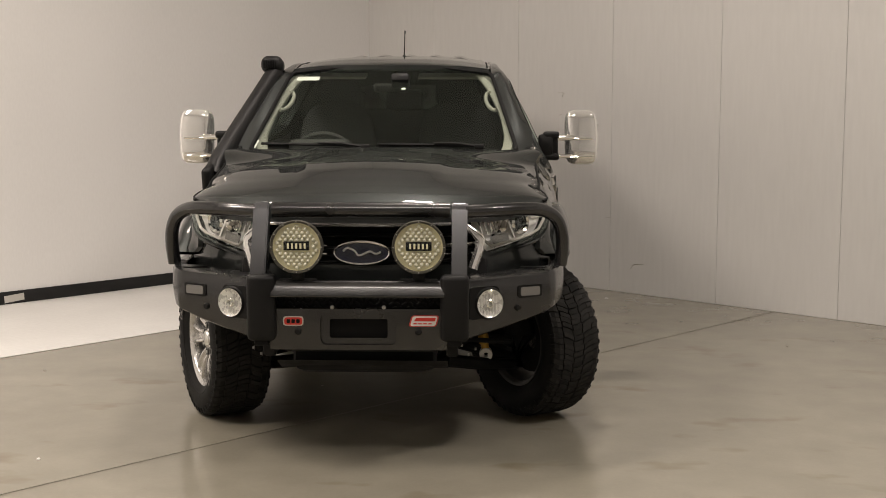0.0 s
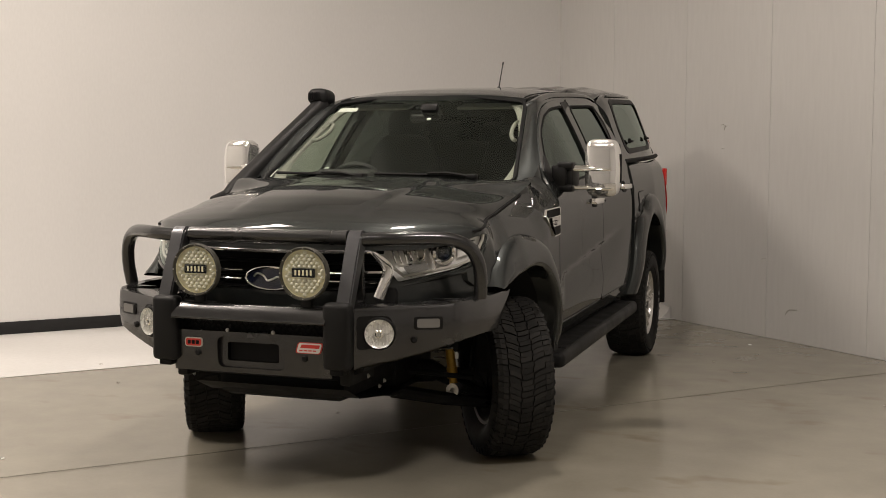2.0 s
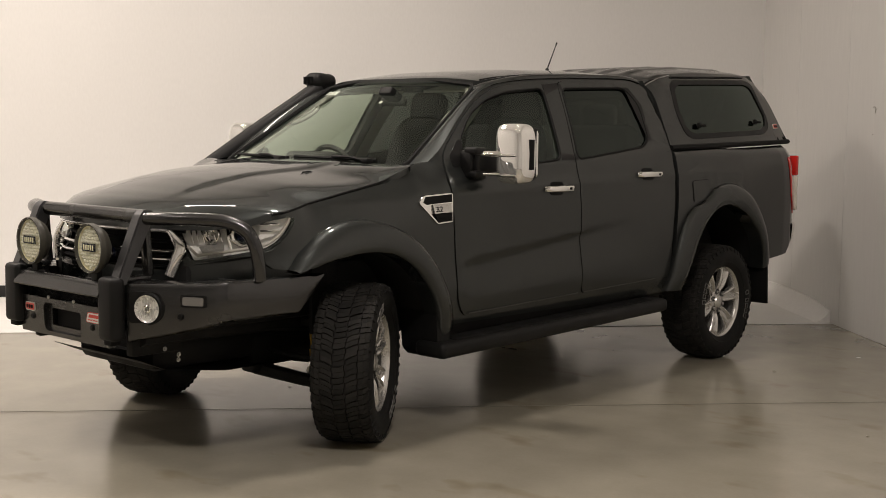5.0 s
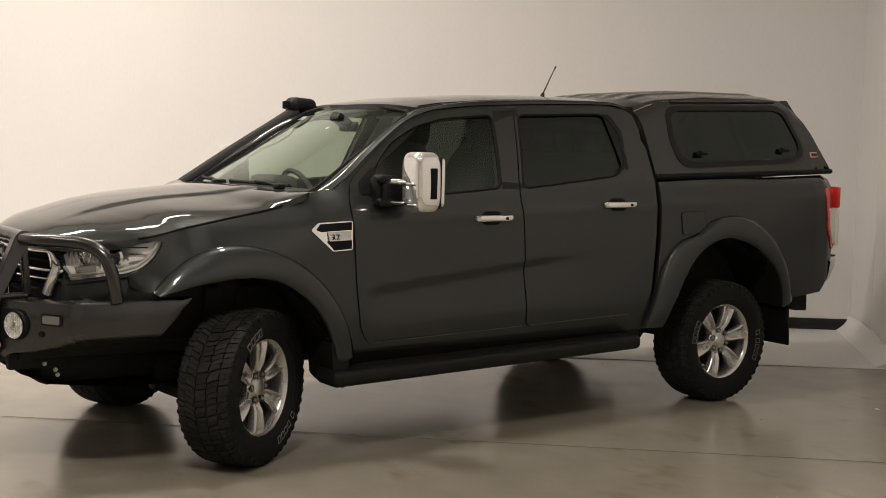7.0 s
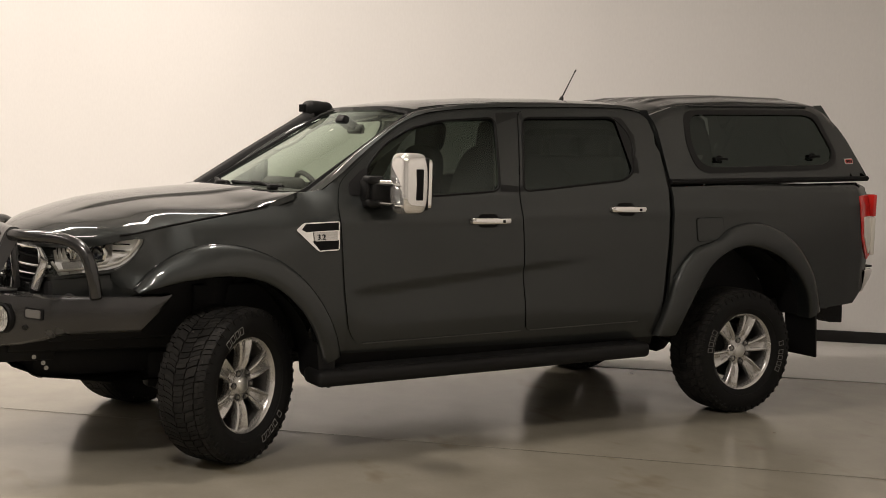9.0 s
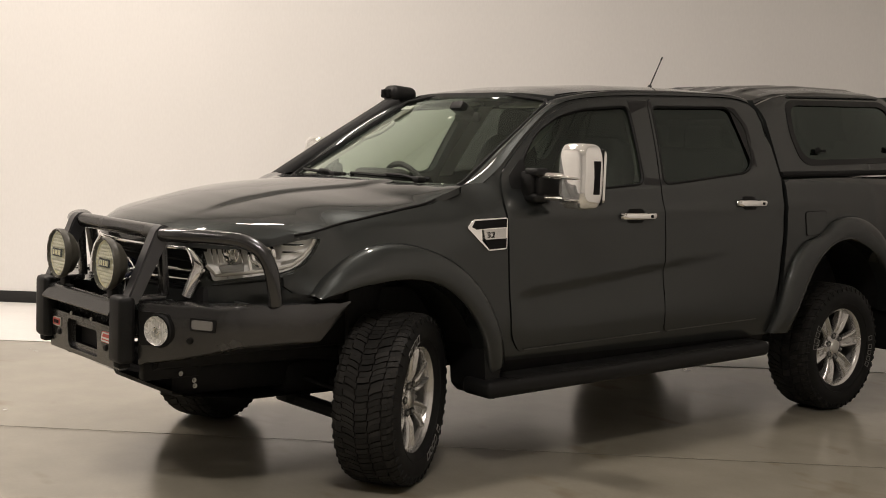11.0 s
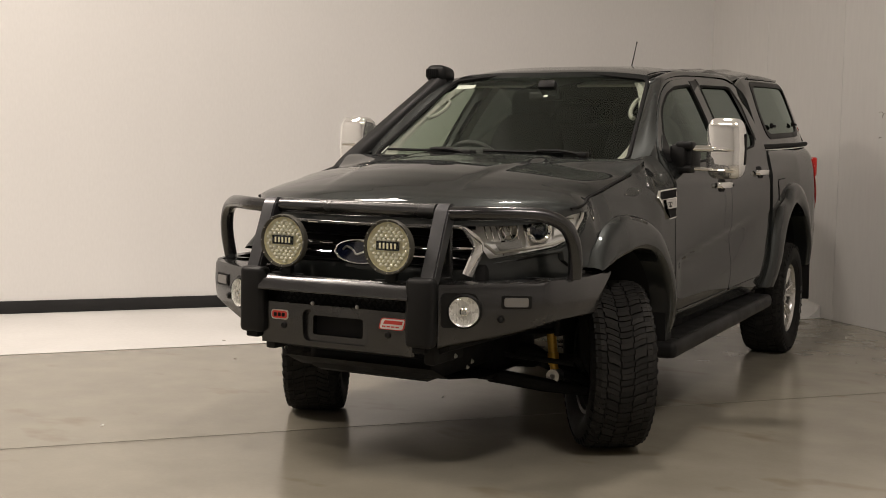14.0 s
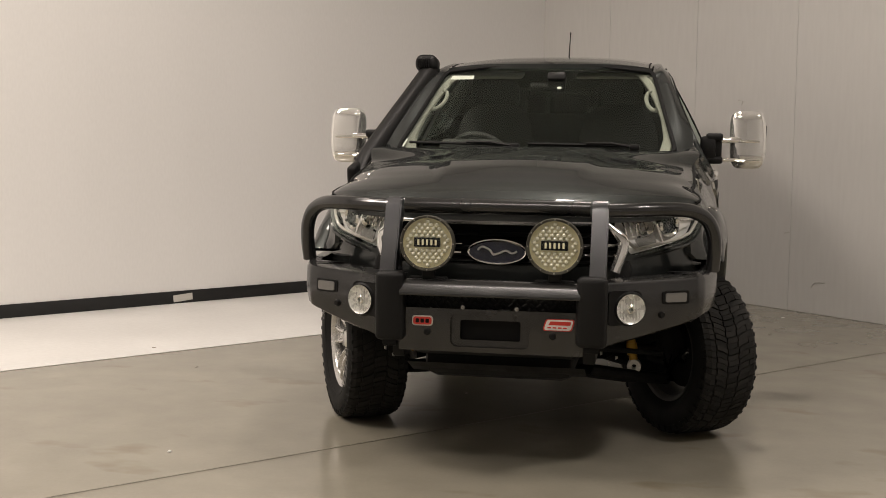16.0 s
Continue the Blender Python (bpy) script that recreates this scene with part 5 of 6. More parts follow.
# badges on the centre panel, drawn as plain shapes
bl = part("bar_badge", prism(rounded([(-0.305, 0.615), (-0.222, 0.615), (-0.222, 0.655), (-0.305, 0.655)], 0.014), lambda x, z: (x, -1.083, z), lambda x, z: (x, -1.0895, z)), PALE_LENS, bar, "small red badge with a pale rim")
part("badge_fill", prism(rounded([(-0.300, 0.620), (-0.227, 0.620), (-0.227, 0.650), (-0.300, 0.650)], 0.011), lambda x, z: (x, -1.089, z), lambda x, z: (x, -1.0915, z)), RED, bar)
for _k in range(3):
    part("badge_bar", box((0.014, 0.003, 0.016), (-0.283 + 0.0195 * _k, -1.0925, 0.635), 0.002, 1), SEAM, bar)
part("bar_badge", prism(rounded([(0.205, 0.614), (0.318, 0.614), (0.330, 0.660), (0.218, 0.660)], 0.012), lambda x, z: (x, -1.083, z), lambda x, z: (x, -1.0895, z)), RED, bar, "red and white slanted badge")
part("badge_fill", prism(rounded([(0.211, 0.617), (0.313, 0.617), (0.3245, 0.657), (0.2225, 0.657)], 0.010), lambda x, z: (x, -1.089, z), lambda x, z: (x, -1.0912, z)), WHITE, bar)
part("badge_bar", prism([(0.228, 0.637), (0.312, 0.637), (0.316, 0.651), (0.236, 0.651)], lambda x, z: (x, -1.091, z), lambda x, z: (x, -1.0928, z)), RED, bar)
for _k in range(4):
    part("badge_bar", box((0.014, 0.002, 0.005), (0.232 + 0.020 * _k, -1.0925, 0.627)), RED, bar)

# round driving lamps on the bar
for S in (1, -1):
    _m = Matrix.Translation((S * 0.2465, -1.085, 0.938)) @ pose(0, 0, 0, 0, 0, -90)
    _b = lathe([(0.001, -0.075), (0.05, -0.07), (0.085, -0.045), (0.100, -0.02), (0.108, -0.010), (0.109, 0.012), (0.106, 0.018), (0.099, 0.016), (0.097, 0.006)], 40)
    _b.transform(_m)
    lamp_ = part("driving_lamp", _b, RING, truck, "round driving lamp with yellow-tinted lamp dish")
    _b = lathe([(0.001, -0.004), (0.098, -0.004), (0.098, 0.004)], 32)
    _b.transform(_m)
    part("dish", _b, LED_YELLOW, lamp_)
    for _i in range(-6, 7):
        for _j in range(-4, 5):
            _u, _v = (_j + (0.5 if _i % 2 else 0)) * 0.0225, _i * 0.0142
            if math.hypot(_u, _v) < 0.088 and not (abs(_v - 0.004) < 0.024 and abs(_u) < 0.058):
                _b = lathe([(0.0005, 0.0100), (0.0035, 0.0094), (0.0062, 0.007), (0.0080, 0.002), (0.0082, -0.004)], 10)
                _b.transform(_m @ Matrix.Translation((0, _u, _v)))
                part("led_dome", _b, LED_PALE, lamp_)
    for _k in range(12):
        _a = 2 * math.pi * _k / 12
        _b = lathe([(0.0005, 0.002), (0.0028, 0.002), (0.003, 0.0)], 8)
        _b.transform(_m @ Matrix.Translation((0.0165, 0.1025 * math.cos(_a), 0.1025 * math.sin(_a))))
        part("rim_screw", _b, STEEL, lamp_)
    _b = box((0.005, 0.104, 0.036), (0.0115, 0, 0.004), 0.002, 1)
    _b.transform(_m)
    part("name_plate", _b, SEAM, lamp_, "black plate with pale bars")
    for _y, _t, _w in ((-0.034, 0, 0.008), (-0.017, 0, 0.008), (0.0, 0, 0.008), (0.017, 0, 0.008), (0.034, 0, 0.008)):
        _b = box((0.003, _w, 0.022 if _w < 0.01 else 0.006), (0.0145, _y, 0.004 if _w < 0.01 else 0.012), 0.001, 1, pose(0, 0, 0, _t, 0, 0))
        _b.transform(_m)
        part("plate_bar", _b, LED_YELLOW, lamp_)
    _b = lathe([(0.001, 0.016), (0.05, 0.015), (0.097, 0.012)], 32)
    _b.transform(_m)
    part("lamp_cover", _b, LENS, lamp_, "clear cover").visible_shadow = False
    part("lamp_bracket", join([box((0.05, 0.03, 0.05), (S * 0.2465, -1.06, 0.815), 0.008), box((0.15, 0.02, 0.012), (S * 0.2465, -1.06, 0.800), 0.004)]), PLASTIC, lamp_)

# ---------------------------------------------------------------- mirrors, snorkel
for S in (1, -1):
    mir = part("towing_mirror", cushion((0.091, 0.072, 0.150), (S * 1.066, 0.80, 1.355), 0.42, 0.46, lambda x, z: x * (1 - 0.05 * z * z) - S * 0.006 * max(0, z)), MIRROR_SHELL, truck, "large chrome towing mirror on twin arms", 60)
    part("mirror_glass", box((0.140, 0.006, 0.24), (S * 1.066, 0.8715, 1.355), 0.02, 3), CHROME, mir)
    part("mirror_rim", box((0.152, 0.02, 0.255), (S * 1.066, 0.862, 1.355), 0.009, 2), PLASTIC, mir)
    part("marker_lens", box((0.010, 0.040, 0.150), (S * 1.1535, 0.812, 1.352), 0.004, 2), SEAM, mir, "dark side marker lens")
    for _z, _r in ((1.352, 0.021), (1.252, 0.013)):
        part("mirror_arm", tube([(S * 0.88, 0.700, _z), (S * 0.97, 0.722, _z), (S * 1.03, 0.750, _z)], _r, 14, flat=0.8), CHROME, mir, "chrome telescopic arm")
        part("arm_rib", tube(curve_through([(S * 1.0, 0.733, _z - 0.006), (S * 1.06, 0.727, _z - 0.006), (S * 1.12, 0.736, _z - 0.006)], 4), 0.0075, 10), CHROME, mir)
    part("mirror_pivot", box((0.062, 0.165, 0.100), (S * 0.900, 0.755, 1.305), 0.016, 3), PLASTIC, mir)
    for _z in (1.366, 1.250):
        part("mirror_knuckle", box((0.085, 0.085, 0.040), (S * 0.893, 0.690, _z), 0.014, 3), PLASTIC, mir)
    part("mirror_mount", box((0.08, 0.05, 0.125), (S * 0.862, 0.672, 1.308), 0.016, 2), PLASTIC, mir)

_sp = curve_through([(-0.880, 0.255, 1.145), (-0.872, 0.35, 1.225), (-0.838, 0.48, 1.318), (-0.775, 0.71, 1.478), (-0.718, 0.93, 1.625), (-0.685, 1.055, 1.712)], 5)
snork = part("snorkel", tube([p + Vector((0.018, 0, 0)) for p in _sp], 0.056, 18, flat=0.92, up=(1, 0, 0)), PLASTIC, truck, "black raised air intake along the windscreen pillar")
part("intake_head", box((0.125, 0.185, 0.098), (-0.683, 1.082, 1.757), 0.042, 5, pose(0, 0, 0, -3, 0, 4)), PLASTIC, snork)
part("intake_mouth", box((0.075, 0.02, 0.05), (-0.690, 0.992, 1.760), 0.009, 2, pose(0, 0, 0, -3, 0, 4)), SEAM, snork)
for _k in range(6):
    part("intake_vane", box((0.003, 0.010, 0.045), (-0.720 + 0.012 * _k, 0.981, 1.760), 0.001, 1), PLASTIC, snork)
part("intake_neck", tube([(-0.688, 1.075, 1.69), (-0.685, 1.085, 1.735)], 0.045, 14), PLASTIC, snork)
part("snorkel_foot", box((0.05, 0.30, 0.13), (-0.880, 0.30, 1.165), 0.02, 3, pose(0, 0, 0, 12, 0, 0)), PLASTIC, snork)

# ---------------------------------------------------------------- wheels
TYRE_R, TYRE_W, RIM_R, RIM_K = 0.376, 0.137, 0.231, 0.95


SQUEEZE = Matrix.Diagonal((1, RIM_K, RIM_K, 1))


def make_wheel(name_label):
    prof = [(RIM_R - 0.006, -0.105), (RIM_R + 0.012, -0.122), (RIM_R + 0.05, -0.141), (0.335, -0.138), (0.358, -0.124), (0.366, -0.095), (0.368, 0), (0.366, 0.095), (0.358, 0.124), (0.335, 0.138), (RIM_R + 0.05, 0.141), (RIM_R + 0.012, 0.122), (RIM_R - 0.006, 0.105)]
    rimb = lathe([(0.224, 0.070), (0.226, 0.092), (0.232, 0.104), (0.243, 0.112), (0.247, 0.106), (0.244, 0.096)], 56)
    rimb.transform(SQUEEZE)
    wheel = finish("wheel", rimb, ALLOY, truck, name_label)
    part("rim_barrel", lathe([(0.211, -0.105), (0.226, -0.110), (0.228, -0.095), (0.203, -0.085), (0.195, 0.0), (0.203, 0.060), (0.213, 0.072)], 48), BARREL, wheel)
    # tread: staggered blocks, coloured lighter as if lit, with narrow grooves between them
    tb = bmesh.new()
    count = 92
    for row, (a, w) in enumerate(((-0.111, 0.047), (-0.058, 0.0530), (0.0, 0.0530), (0.058, 0.0530), (0.111, 0.047))):
        edge = row in (0, 4)
        for k in range(count):
            ang = 2 * math.pi * (k + (0.0, 0.42, 0.78, 0.30, 0.62)[row] + 0.07 * math.sin(k * 2.3 + row)) / count
            half_t = 0.5 * 2 * math.pi * TYRE_R / count * (0.90 if k % 2 else 0.82)
            top, low = (TYRE_R - 0.004, 0.360) if edge else (TYRE_R, 0.366)
            skew = (0.007, 0.011, -0.005, -0.011, -0.007)[row]
            zig = (0.15, -0.25, 0.30, -0.25, 0.15)[row] * half_t
            wander = 0.0 if edge else 0.0022 * (-1) ** k
            ring = []
            for r, shrink in ((low, 1.0), (top, 0.98)):
                for sa, st in ((-1, -1), (0, -1), (1, -1), (1, 1), (0, 1), (-1, 1)):
                    aa = a + wander + sa * w / 2 * shrink
                    rr = r
                    if edge and sa == (1 if a > 0 else -1):
                        rr = r - 0.014
                        aa = a + sa * (w / 2 - 0.003)
                    tt = ang + (st * half_t * shrink + (zig if sa == 0 else 0) + skew * sa) / TYRE_R
                    ring.append(tb.verts.new((aa, rr * math.cos(tt), rr * math.sin(tt))))
            lo6, hi6 = ring[:6], ring[6:]
            tb.faces.new((hi6[0], hi6[1], hi6[4], hi6[5]))
            tb.faces.new((hi6[1], hi6[2], hi6[3], hi6[4]))
            for i in range(6):
                tb.faces.new((lo6[i], lo6[(i + 1) % 6], hi6[(i + 1) % 6], hi6[i]))
    bmesh.ops.recalc_face_normals(tb, faces=tb.faces[:])
    part("tread", tb, TREAD, wheel, "tread blocks coloured lighter as if lit, with narrow grooves", 20)
    lugs = bmesh.new()
    for k in range(count // 2):
        ang = 4 * math.pi * k / count
        for s_ in (1, -1):
            v = [lugs.verts.new((s_ * x, r * math.cos(ang + t_), r * math.sin(ang + t_))) for x, r in ((0.134, 0.362), (0.1415, 0.338)) for t_ in (-0.022, 0.022)]
            u = [lugs.verts.new((s_ * (x - 0.010), r * math.cos(ang + t_), r * math.sin(ang + t_))) for x, r in ((0.134, 0.362), (0.1415, 0.330)) for t_ in (-0.030, 0.030)]
            lugs.faces.new((v[0], v[1], v[3], v[2]))
            for i, j in ((0, 1), (1, 3), (3, 2), (2, 0)):
                lugs.faces.new((v[i], v[j], u[j], u[i]))
    bmesh.ops.recalc_face_normals(lugs, faces=lugs.faces[:])
    part("tyre", join([lathe(prof, 64), lugs]), RUBBER, wheel, "black all-terrain tyre with raised white marks")
    # faded raised marks on the side wall, as plain bars
    for base_a, n_ in ((-0.9, 5), (2.2, 4)):
        for k in range(n_):
            a0 = base_a + 0.125 * k + (0.06 if k > 3 else 0)
            pts = [Vector((0.1413, rr * math.cos(tt), rr * math.sin(tt))) for rr, tt in ((0.272, a0), (0.272, a0 + 0.085), (0.306, a0 + 0.085), (0.306, a0))]
            part("sidewall_mark", tube(pts + pts[:2], 0.0024, 5, cap=False, up=(1, 0, 0)), MARK, wheel)
    part("sidewall_ring", lathe([(0.262, 0.1305), (0.264, 0.1355), (0.268, 0.1365), (0.270, 0.1345)], 56), RUBBER, wheel)
    # six broad spokes, each with raised rounded edges and a shallow trough
    for k in range(6):
        sp = bmesh.new()
        rows = []
        for p in curve_through([(0.050, 0.050, 0.072), (0.085, 0.064, 0.080), (0.115, 0.074, 0.092), (0.16, 0.086, 0.098), (0.205, 0.100, 0.100), (0.236, 0.116, 0.096)], 3):
            r, w, x = p
            t = (r - 0.05) / 0.186
            dip = 0.021 * smooth01(t * 3) * (1 - 0.35 * t)
            h = w / 2
            rows.append([(x - 0.045, -h + 0.004, r), (x - 0.014, -h, r), (x - 0.003, -h + 0.004, r), (x, -h + 0.010, r), (x - 0.002, -h + 0.017, r), (x - dip, -h + 0.026, r), (x - dip, 0, r), (x - dip, h - 0.026, r), (x - 0.002, h - 0.017, r), (x, h - 0.010, r), (x - 0.003, h - 0.004, r), (x - 0.014, h, r), (x - 0.045, h - 0.004, r)])
        grid(rows, False, sp)
        sp.transform(SQUEEZE @ Matrix.Rotation(2 * math.pi * k / 6 + 0.3, 4, "X"))
        part("spoke", sp, ALLOY, wheel, sharp=60)
        cup = lathe([(0.018, 0.083), (0.017, 0.086), (0.0145, 0.083), (0.014, 0.06)], 14)
        cup.transform(Matrix.Rotation(2 * math.pi * (k + 0.5) / 6 + 0.3, 4, "X") @ Matrix.Translation((0, 0, 0.066)))
        part("nut_recess", cup, BARREL, wheel)
        nut = lathe([(0.001, 0.090), (0.007, 0.089), (0.0095, 0.084), (0.0095, 0.06)], 6)
        nut.transform(Matrix.Rotation(2 * math.pi * (k + 0.5) / 6 + 0.3, 4, "X") @ Matrix.Translation((0, 0, 0.066)))
        part("wheel_nut", nut, STEEL, wheel)
    part("hub", lathe([(0.040, 0.084), (0.046, 0.080), (0.076, 0.078), (0.084, 0.068), (0.086, 0.03)], 36), ALLOY, wheel)
    part("hub_cap", lathe([(0.001, 0.094), (0.030, 0.093), (0.037, 0.090), (0.041, 0.082)], 32), SILVER, wheel, "silver hub cap")
    part("brake", join([lathe([(0.06, -0.02), (0.165, -0.02), (0.168, 0.0), (0.165, 0.012), (0.06, 0.012)], 40), box((0.09, 0.10, 0.09), (0.0, 0.11, 0.10), 0.015)]), DARK, wheel, "dark brake disc and caliper")
    return wheel


def under(parent, src, m):
    """A copy of a wheel with its parts."""
    ob = copy_thing(src, m)
    ob.parent = parent
    return ob


w0 = make_wheel("six-spoke alloy wheel with all-terrain tyre")
HUB_Z = 0.373
w0.matrix_world = pose(0.795, 3.208, HUB_Z, 25, 0, 0)
for _m in (pose(-0.795, 3.22, HUB_Z, 40, 0, 180), pose(0.71 + 0.065 * math.cos(radians(33)), 0.065 * math.sin(radians(33)) - 0.03, HUB_Z, -20, 0, 33), pose(-0.71 - 0.065 * math.cos(radians(27)), -0.065 * math.sin(radians(27)), HUB_Z, 15, 0, 207)):
    under(truck, w0, _m)

# ---------------------------------------------------------------- under the body
part("floor_pan", box((1.30, 3.5, 0.10), (0, 2.45, 0.60), 0.02), DARK, truck)
part("engine_bay", box((1.06, 1.2, 0.30), (0, -0.20, 0.72), 0.03), DARK, truck)
for S in (1, -1):
    part("chassis_rail", tube([(S * 0.40, -0.95, 0.57), (S * 0.40, -0.2, 0.56), (S * 0.42, 0.6, 0.47), (S * 0.45, 2.4, 0.47), (S * 0.45, 2.9, 0.60), (S * 0.45, 3.6, 0.62), (S * 0.45, 4.25, 0.56)], 0.06, 8), DARK, truck)
    part("arm_mount", box((0.10, 0.14, 0.17), (S * 0.27, -0.19, 0.370), 0.02, 2), DARK, truck)
    part("lower_arm", tube([(S * 0.27, -0.20, 0.305), (S * 0.50, -0.09, 0.262), (S * 0.69, 0.0, 0.240)], [0.034, 0.032, 0.026], 10), DARK, truck)
    part("lower_arm", tube([(S * 0.29, 0.26, 0.325), (S * 0.50, 0.12, 0.300), (S * 0.69, 0.0, 0.265)], [0.030, 0.032, 0.026], 10), DARK, truck)
    part("upper_arm", tube([(S * 0.42, 0.0, 0.62), (S * 0.66, 0.0, 0.60)], 0.025, 8), DARK, truck)
    part("knuckle", tube([(S * 0.69, 0, 0.235), (S * 0.71, 0, 0.40), (S * 0.67, 0, 0.62)], [0.035, 0.085, 0.05], 10), DARK, truck)
    dam = part("damper", tube([(S * 0.530, -0.050, 0.330), (S * 0.527, -0.049, 0.352), (S * 0.526, -0.048, 0.354), (S * 0.518, -0.042, 0.405), (S * 0.517, -0.041, 0.407), (S * 0.505, -0.035, 0.490)], [0.020, 0.020, 0.026, 0.026, 0.022, 0.022], 14), GOLD, truck, "gold painted suspension damper")
    part("damper_eye", lathe([(0.012, -0.03), (0.032, -0.03), (0.032, 0.03), (0.012, 0.03)], 16), STEEL, dam).matrix_local = pose(S * 0.534, -0.05, 0.302, 0, 0, 90)
    part("coil_spring", tube([(S * 0.50 + 0.055 * math.cos(a), -0.025 + 0.055 * math.sin(a), 0.50 + 0.012 * a) for a in np.linspace(0, 6 * math.pi, 60)], 0.008, 6), DARK, dam)
    part("tie_rod", tube([(S * 0.30, -0.17, 0.40), (S * 0.66, -0.14, 0.38)], 0.012, 8), DARK, truck)
    for _p in ((0.37, -0.83, 0.49), (0.43, -0.80, 0.47), (0.40, -0.78, 0.44)):
        _b = lathe([(0.001, 0.008), (0.006, 0.008), (0.007, 0.0), (0.011, 0.0)], 8)
        _b.transform(Matrix.Translation((S * (_p[0] + 0.045), _p[1], _p[2])) @ (pose(0, 0, 0) if S > 0 else pose(0, 0, 0, 0, 0, 180)))
        part("mount_bolt", _b, STEEL, truck)
    part("bar_mount", box((0.05, 0.26, 0.11), (S * 0.38, -0.86, 0.525), 0.01), DARK, truck)
    part("leaf_spring", tube(curve_through([(S * 0.56, 2.6, 0.52), (S * 0.56, 3.22, 0.40), (S * 0.56, 3.85, 0.53)], 5), 0.035, 8, flat=0.7), DARK, truck)
part("bash_plate", grid([[(x, y, z) for y, z in ((-0.92, 0.440), (-0.78, 0.380), (-0.45, 0.335), (-0.10, 0.335), (0.25, 0.38))] for x in np.linspace(-0.36, 0.36, 5)]), DARK, truck)
part("cross_member", box((0.66, 0.50, 0.17), (0, -0.02, 0.395), 0.05, 2), DARK, truck)
part("sump", box((0.62, 0.75, 0.16), (0, -0.45, 0.44), 0.05, 2), DARK, truck)
part("front_diff", tube([(-0.32, 0.02, 0.37), (-0.1, 0.0, 0.37), (0.12, 0.0, 0.37), (0.32, 0.02, 0.37)], [0.05, 0.10, 0.10, 0.05], 12), DARK, truck)
for S in (1, -1):
    part("half_shaft", tube([(S * 0.30, 0.02, 0.37), (S * 0.40, 0.02, 0.372), (S * 0.46, 0.02, 0.373), (S * 0.60, 0.02, 0.374), (S * 0.64, 0.02, 0.375), (S * 0.70, 0.02, 0.375)], [0.06, 0.055, 0.022, 0.022, 0.05, 0.06], 12), DARK, truck)
    part("spring_tower", tube([(S * 0.47, 0.02, 0.52), (S * 0.47, 0.02, 0.86)], [0.10, 0.12], 12), DARK, truck)
    part("inner_guard", box((0.03, 0.62, 0.34), (S * 0.56, 0.20, 0.66), 0.01), DARK, truck)
part("rear_axle", tube([(-0.70, 3.22, 0.376), (-0.16, 3.22, 0.376), (-0.10, 3.22, 0.376), (0.10, 3.22, 0.376), (0.16, 3.22, 0.376), (0.70, 3.22, 0.376)], [0.045, 0.05, 0.13, 0.13, 0.05, 0.045], 12), DARK, truck)
part("exhaust", tube(curve_through([(-0.30, 0.6, 0.42), (-0.30, 2.3, 0.42), (-0.58, 2.8, 0.45), (-0.62, 4.2, 0.46)], 6), 0.04, 10), DARK, truck)
part("gearbox", box((0.30, 0.9, 0.26), (0, 0.75, 0.46), 0.05, 2), DARK, truck)

# ---------------------------------------------------------------- cabin
part("dashboard", grid([[(x, y + 0.22 * x * x, z) for y, z in ((0.33, 1.262), (0.50, 1.285), (0.66, 1.285), (0.78, 1.255), (0.82, 1.18), (0.80, 0.95), (0.78, 0.70))] for x in np.linspace(-0.78, 0.78, 17)]), DASH, truck, "dark dashboard", 45)
part("binnacle", box((0.34, 0.16, 0.10), (-0.37, 0.74, 1.292), 0.04, 3), DASH, truck)
_ring = [Vector((-0.37 + 0.185 * math.cos(a), 0.93 - 0.185 * math.sin(a) * 0.42, 1.200 + 0.185 * math.sin(a) * 0.907)) for a in np.linspace(0, 2 * math.pi, 33)]
sw = part("steering_wheel", tube(_ring + [_ring[1]], 0.016, 8, cap=False), DASH, truck, "dark steering wheel")
part("wheel_boss", box((0.17, 0.06, 0.11), (-0.37, 0.925, 1.195), 0.03, 3, pose(0, 0, 0, -25, 0, 0)), DASH, sw)
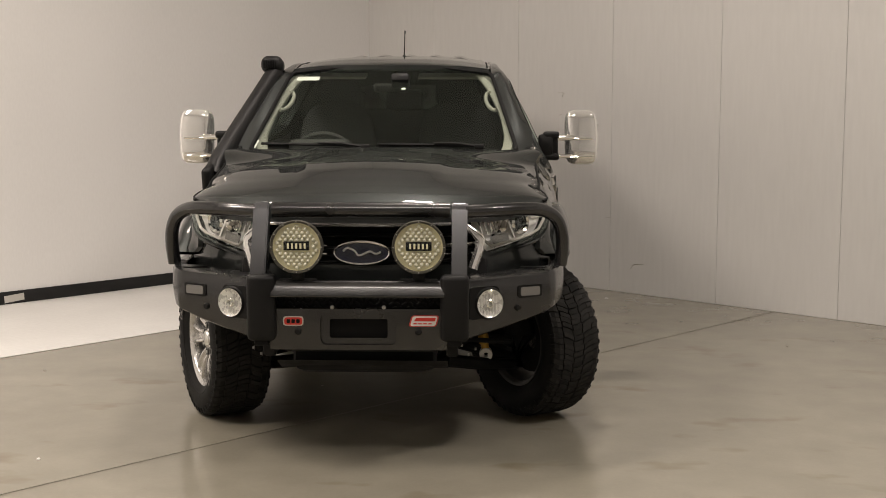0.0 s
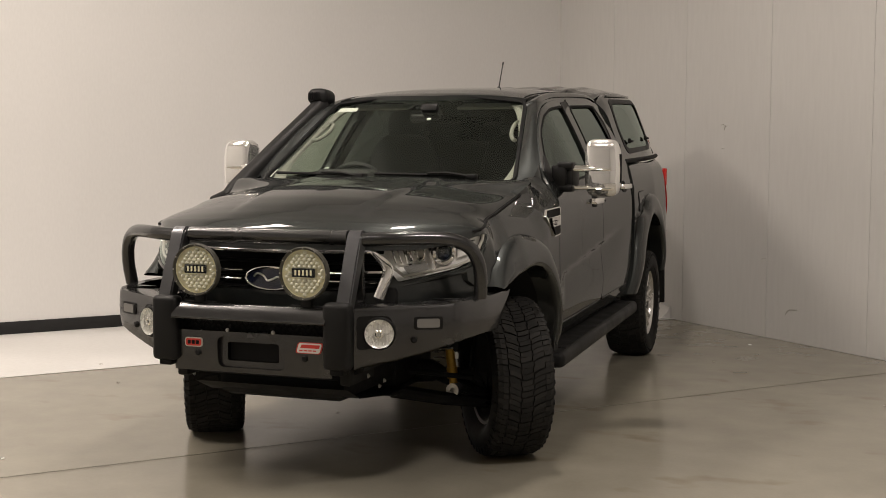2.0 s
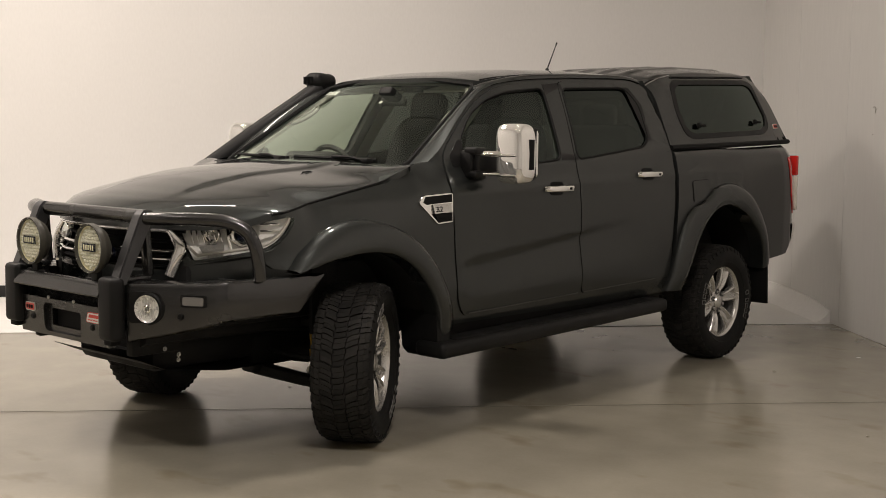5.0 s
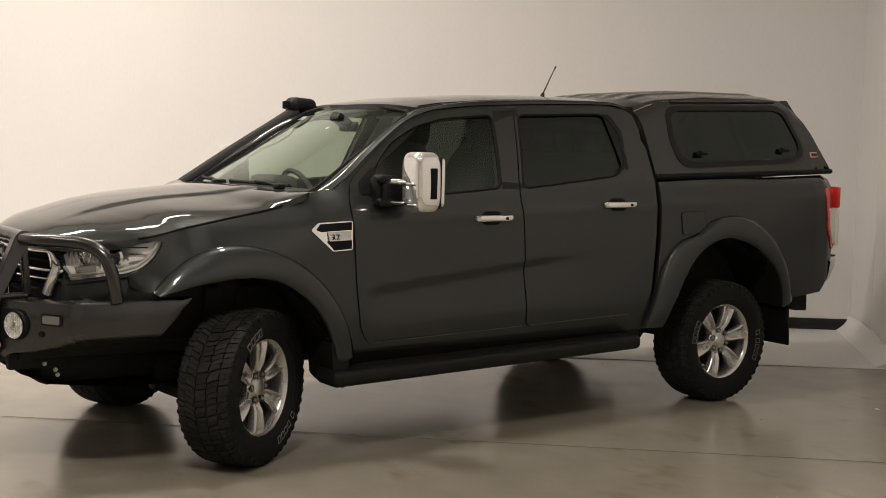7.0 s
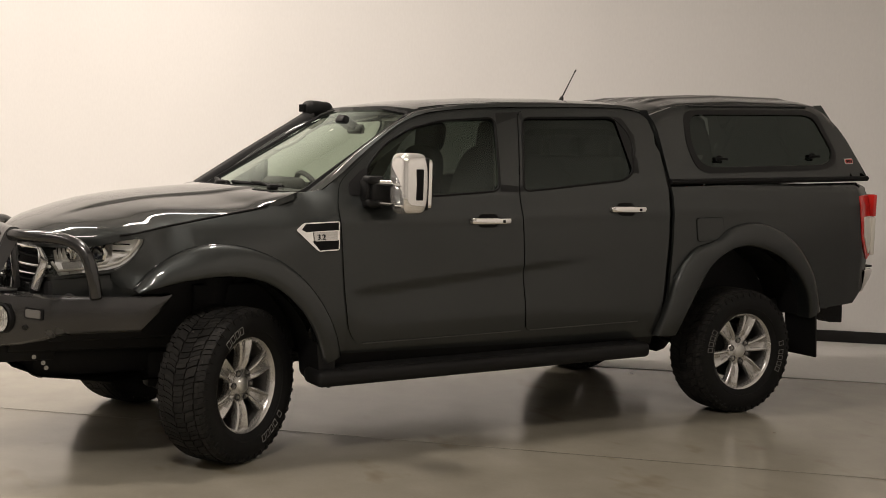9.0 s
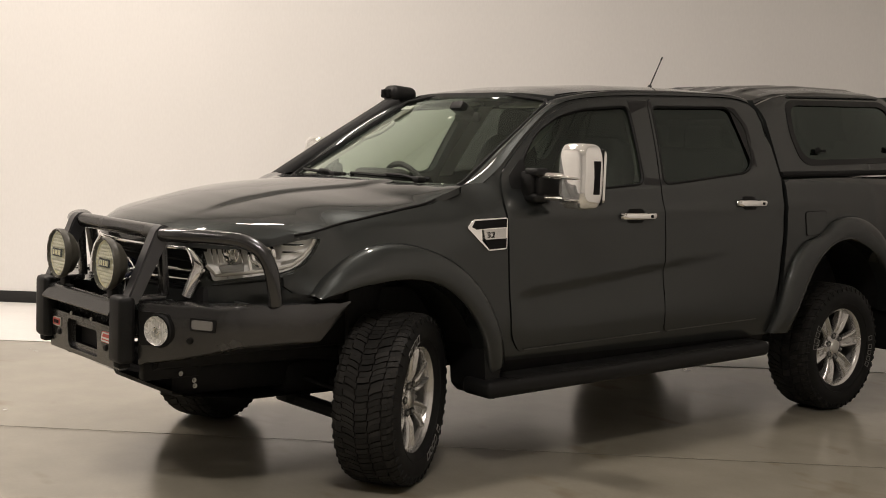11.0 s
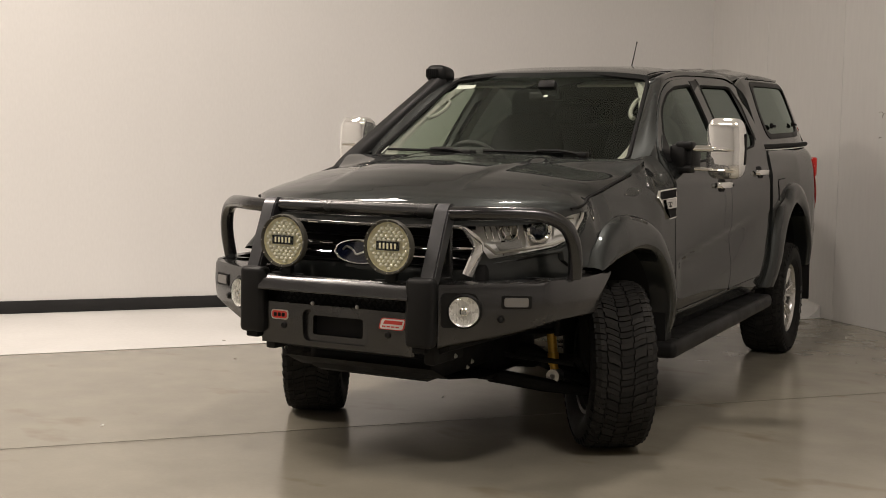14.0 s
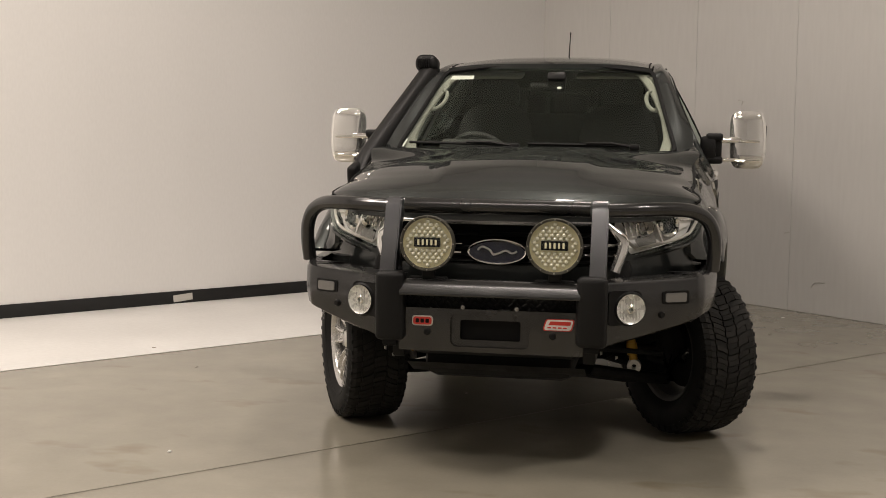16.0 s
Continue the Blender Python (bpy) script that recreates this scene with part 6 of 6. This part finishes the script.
for _x in (-0.37, 0.37):
    seat = part("front_seat", box((0.50, 0.52, 0.16), (_x, 1.30, 0.98), 0.06, 3), CLOTH, truck, "dark cloth front seat")
    _back = cushion((0.24, 0.085, 0.34), (0, 0, 0), 0.5, 0.6, lambda x, z: x * (1 - 0.16 * max(0, z) ** 2))
    _back.transform(pose(_x, 1.60, 1.22, -14, 0, 0))
    part("backrest", _back, CLOTH, seat)
    _head = cushion((0.135, 0.055, 0.095), (0, 0, 0), 0.55, 0.6)
    _head.transform(pose(_x, 1.715, 1.612, -8, 0, 0))
    part("headrest", _head, CLOTH, seat)
    for _d in (-0.06, 0.06):
        part("headrest_post", tube([(_x + _d, 1.69, 1.50), (_x + _d, 1.705, 1.56)], 0.006, 8), STEEL, seat)
bench = part("rear_bench", box((1.36, 0.45, 0.16), (0, 2.20, 0.98), 0.06, 3), CLOTH, truck, "dark cloth rear bench")
part("backrest", box((1.34, 0.14, 0.56), (0, 2.44, 1.24), 0.05, 3, pose(0, 0, 0, -8, 0, 0)), CLOTH, bench)
for _x in (-0.40, 0.0, 0.40):
    part("headrest", box((0.25, 0.09, 0.15), (_x, 2.48, 1.575), 0.04, 3), CLOTH, bench)
part("cabin_floor", box((1.5, 1.9, 0.03), (0, 1.6, 0.72)), DASH, truck)
part("console", box((0.24, 0.80, 0.22), (0, 1.35, 0.95), 0.04, 2), DASH, truck)
for S in (1, -1):
    part("door_card", patch([(0.62, 0.70), (2.48, 0.70), (2.48, 1.36), (1.5, 1.295), (0.62, 1.268)], lambda y, z, S=S: (S * (side_x(y, z) - 0.075), y, z), (), 0.15), DASH, truck)
    part("centre_pillar_trim", grid([[(S * (side_x(1.6 + 0.30 * (z - 1.3), z) - 0.06), y + 0.30 * (z - 1.3), z) for y in (1.50, 1.55, 1.60)] for z in np.linspace(1.28, 1.72, 6)]), BEIGE, truck)
mirror_in = part("rear_view_mirror", box((0.20, 0.03, 0.055), (0.0, 1.02, 1.63), 0.02, 3), PLASTIC, truck)
part("sensor_box", box((0.10, 0.10, 0.05), (0.06, 0.93, 1.665), 0.015, 2, pose(0, 0, 0, -30, 0, 0)), PLASTIC, mirror_in)
part("sensor_tab", box((0.022, 0.004, 0.022), (0.082, 0.832, 1.618), 0.003, 1, pose(0, 0, 0, -58, 0, 0)), WHITE, mirror_in, "small white tab")
part("sun_visor", box((0.36, 0.14, 0.015), (-0.33, 1.17, 1.70), 0.006, 2, pose(0, 0, 0, 12, 0, 0)), BEIGE, truck)
part("sun_visor", box((0.36, 0.14, 0.015), (0.33, 1.17, 1.70), 0.006, 2, pose(0, 0, 0, 12, 0, 0)), BEIGE, truck)
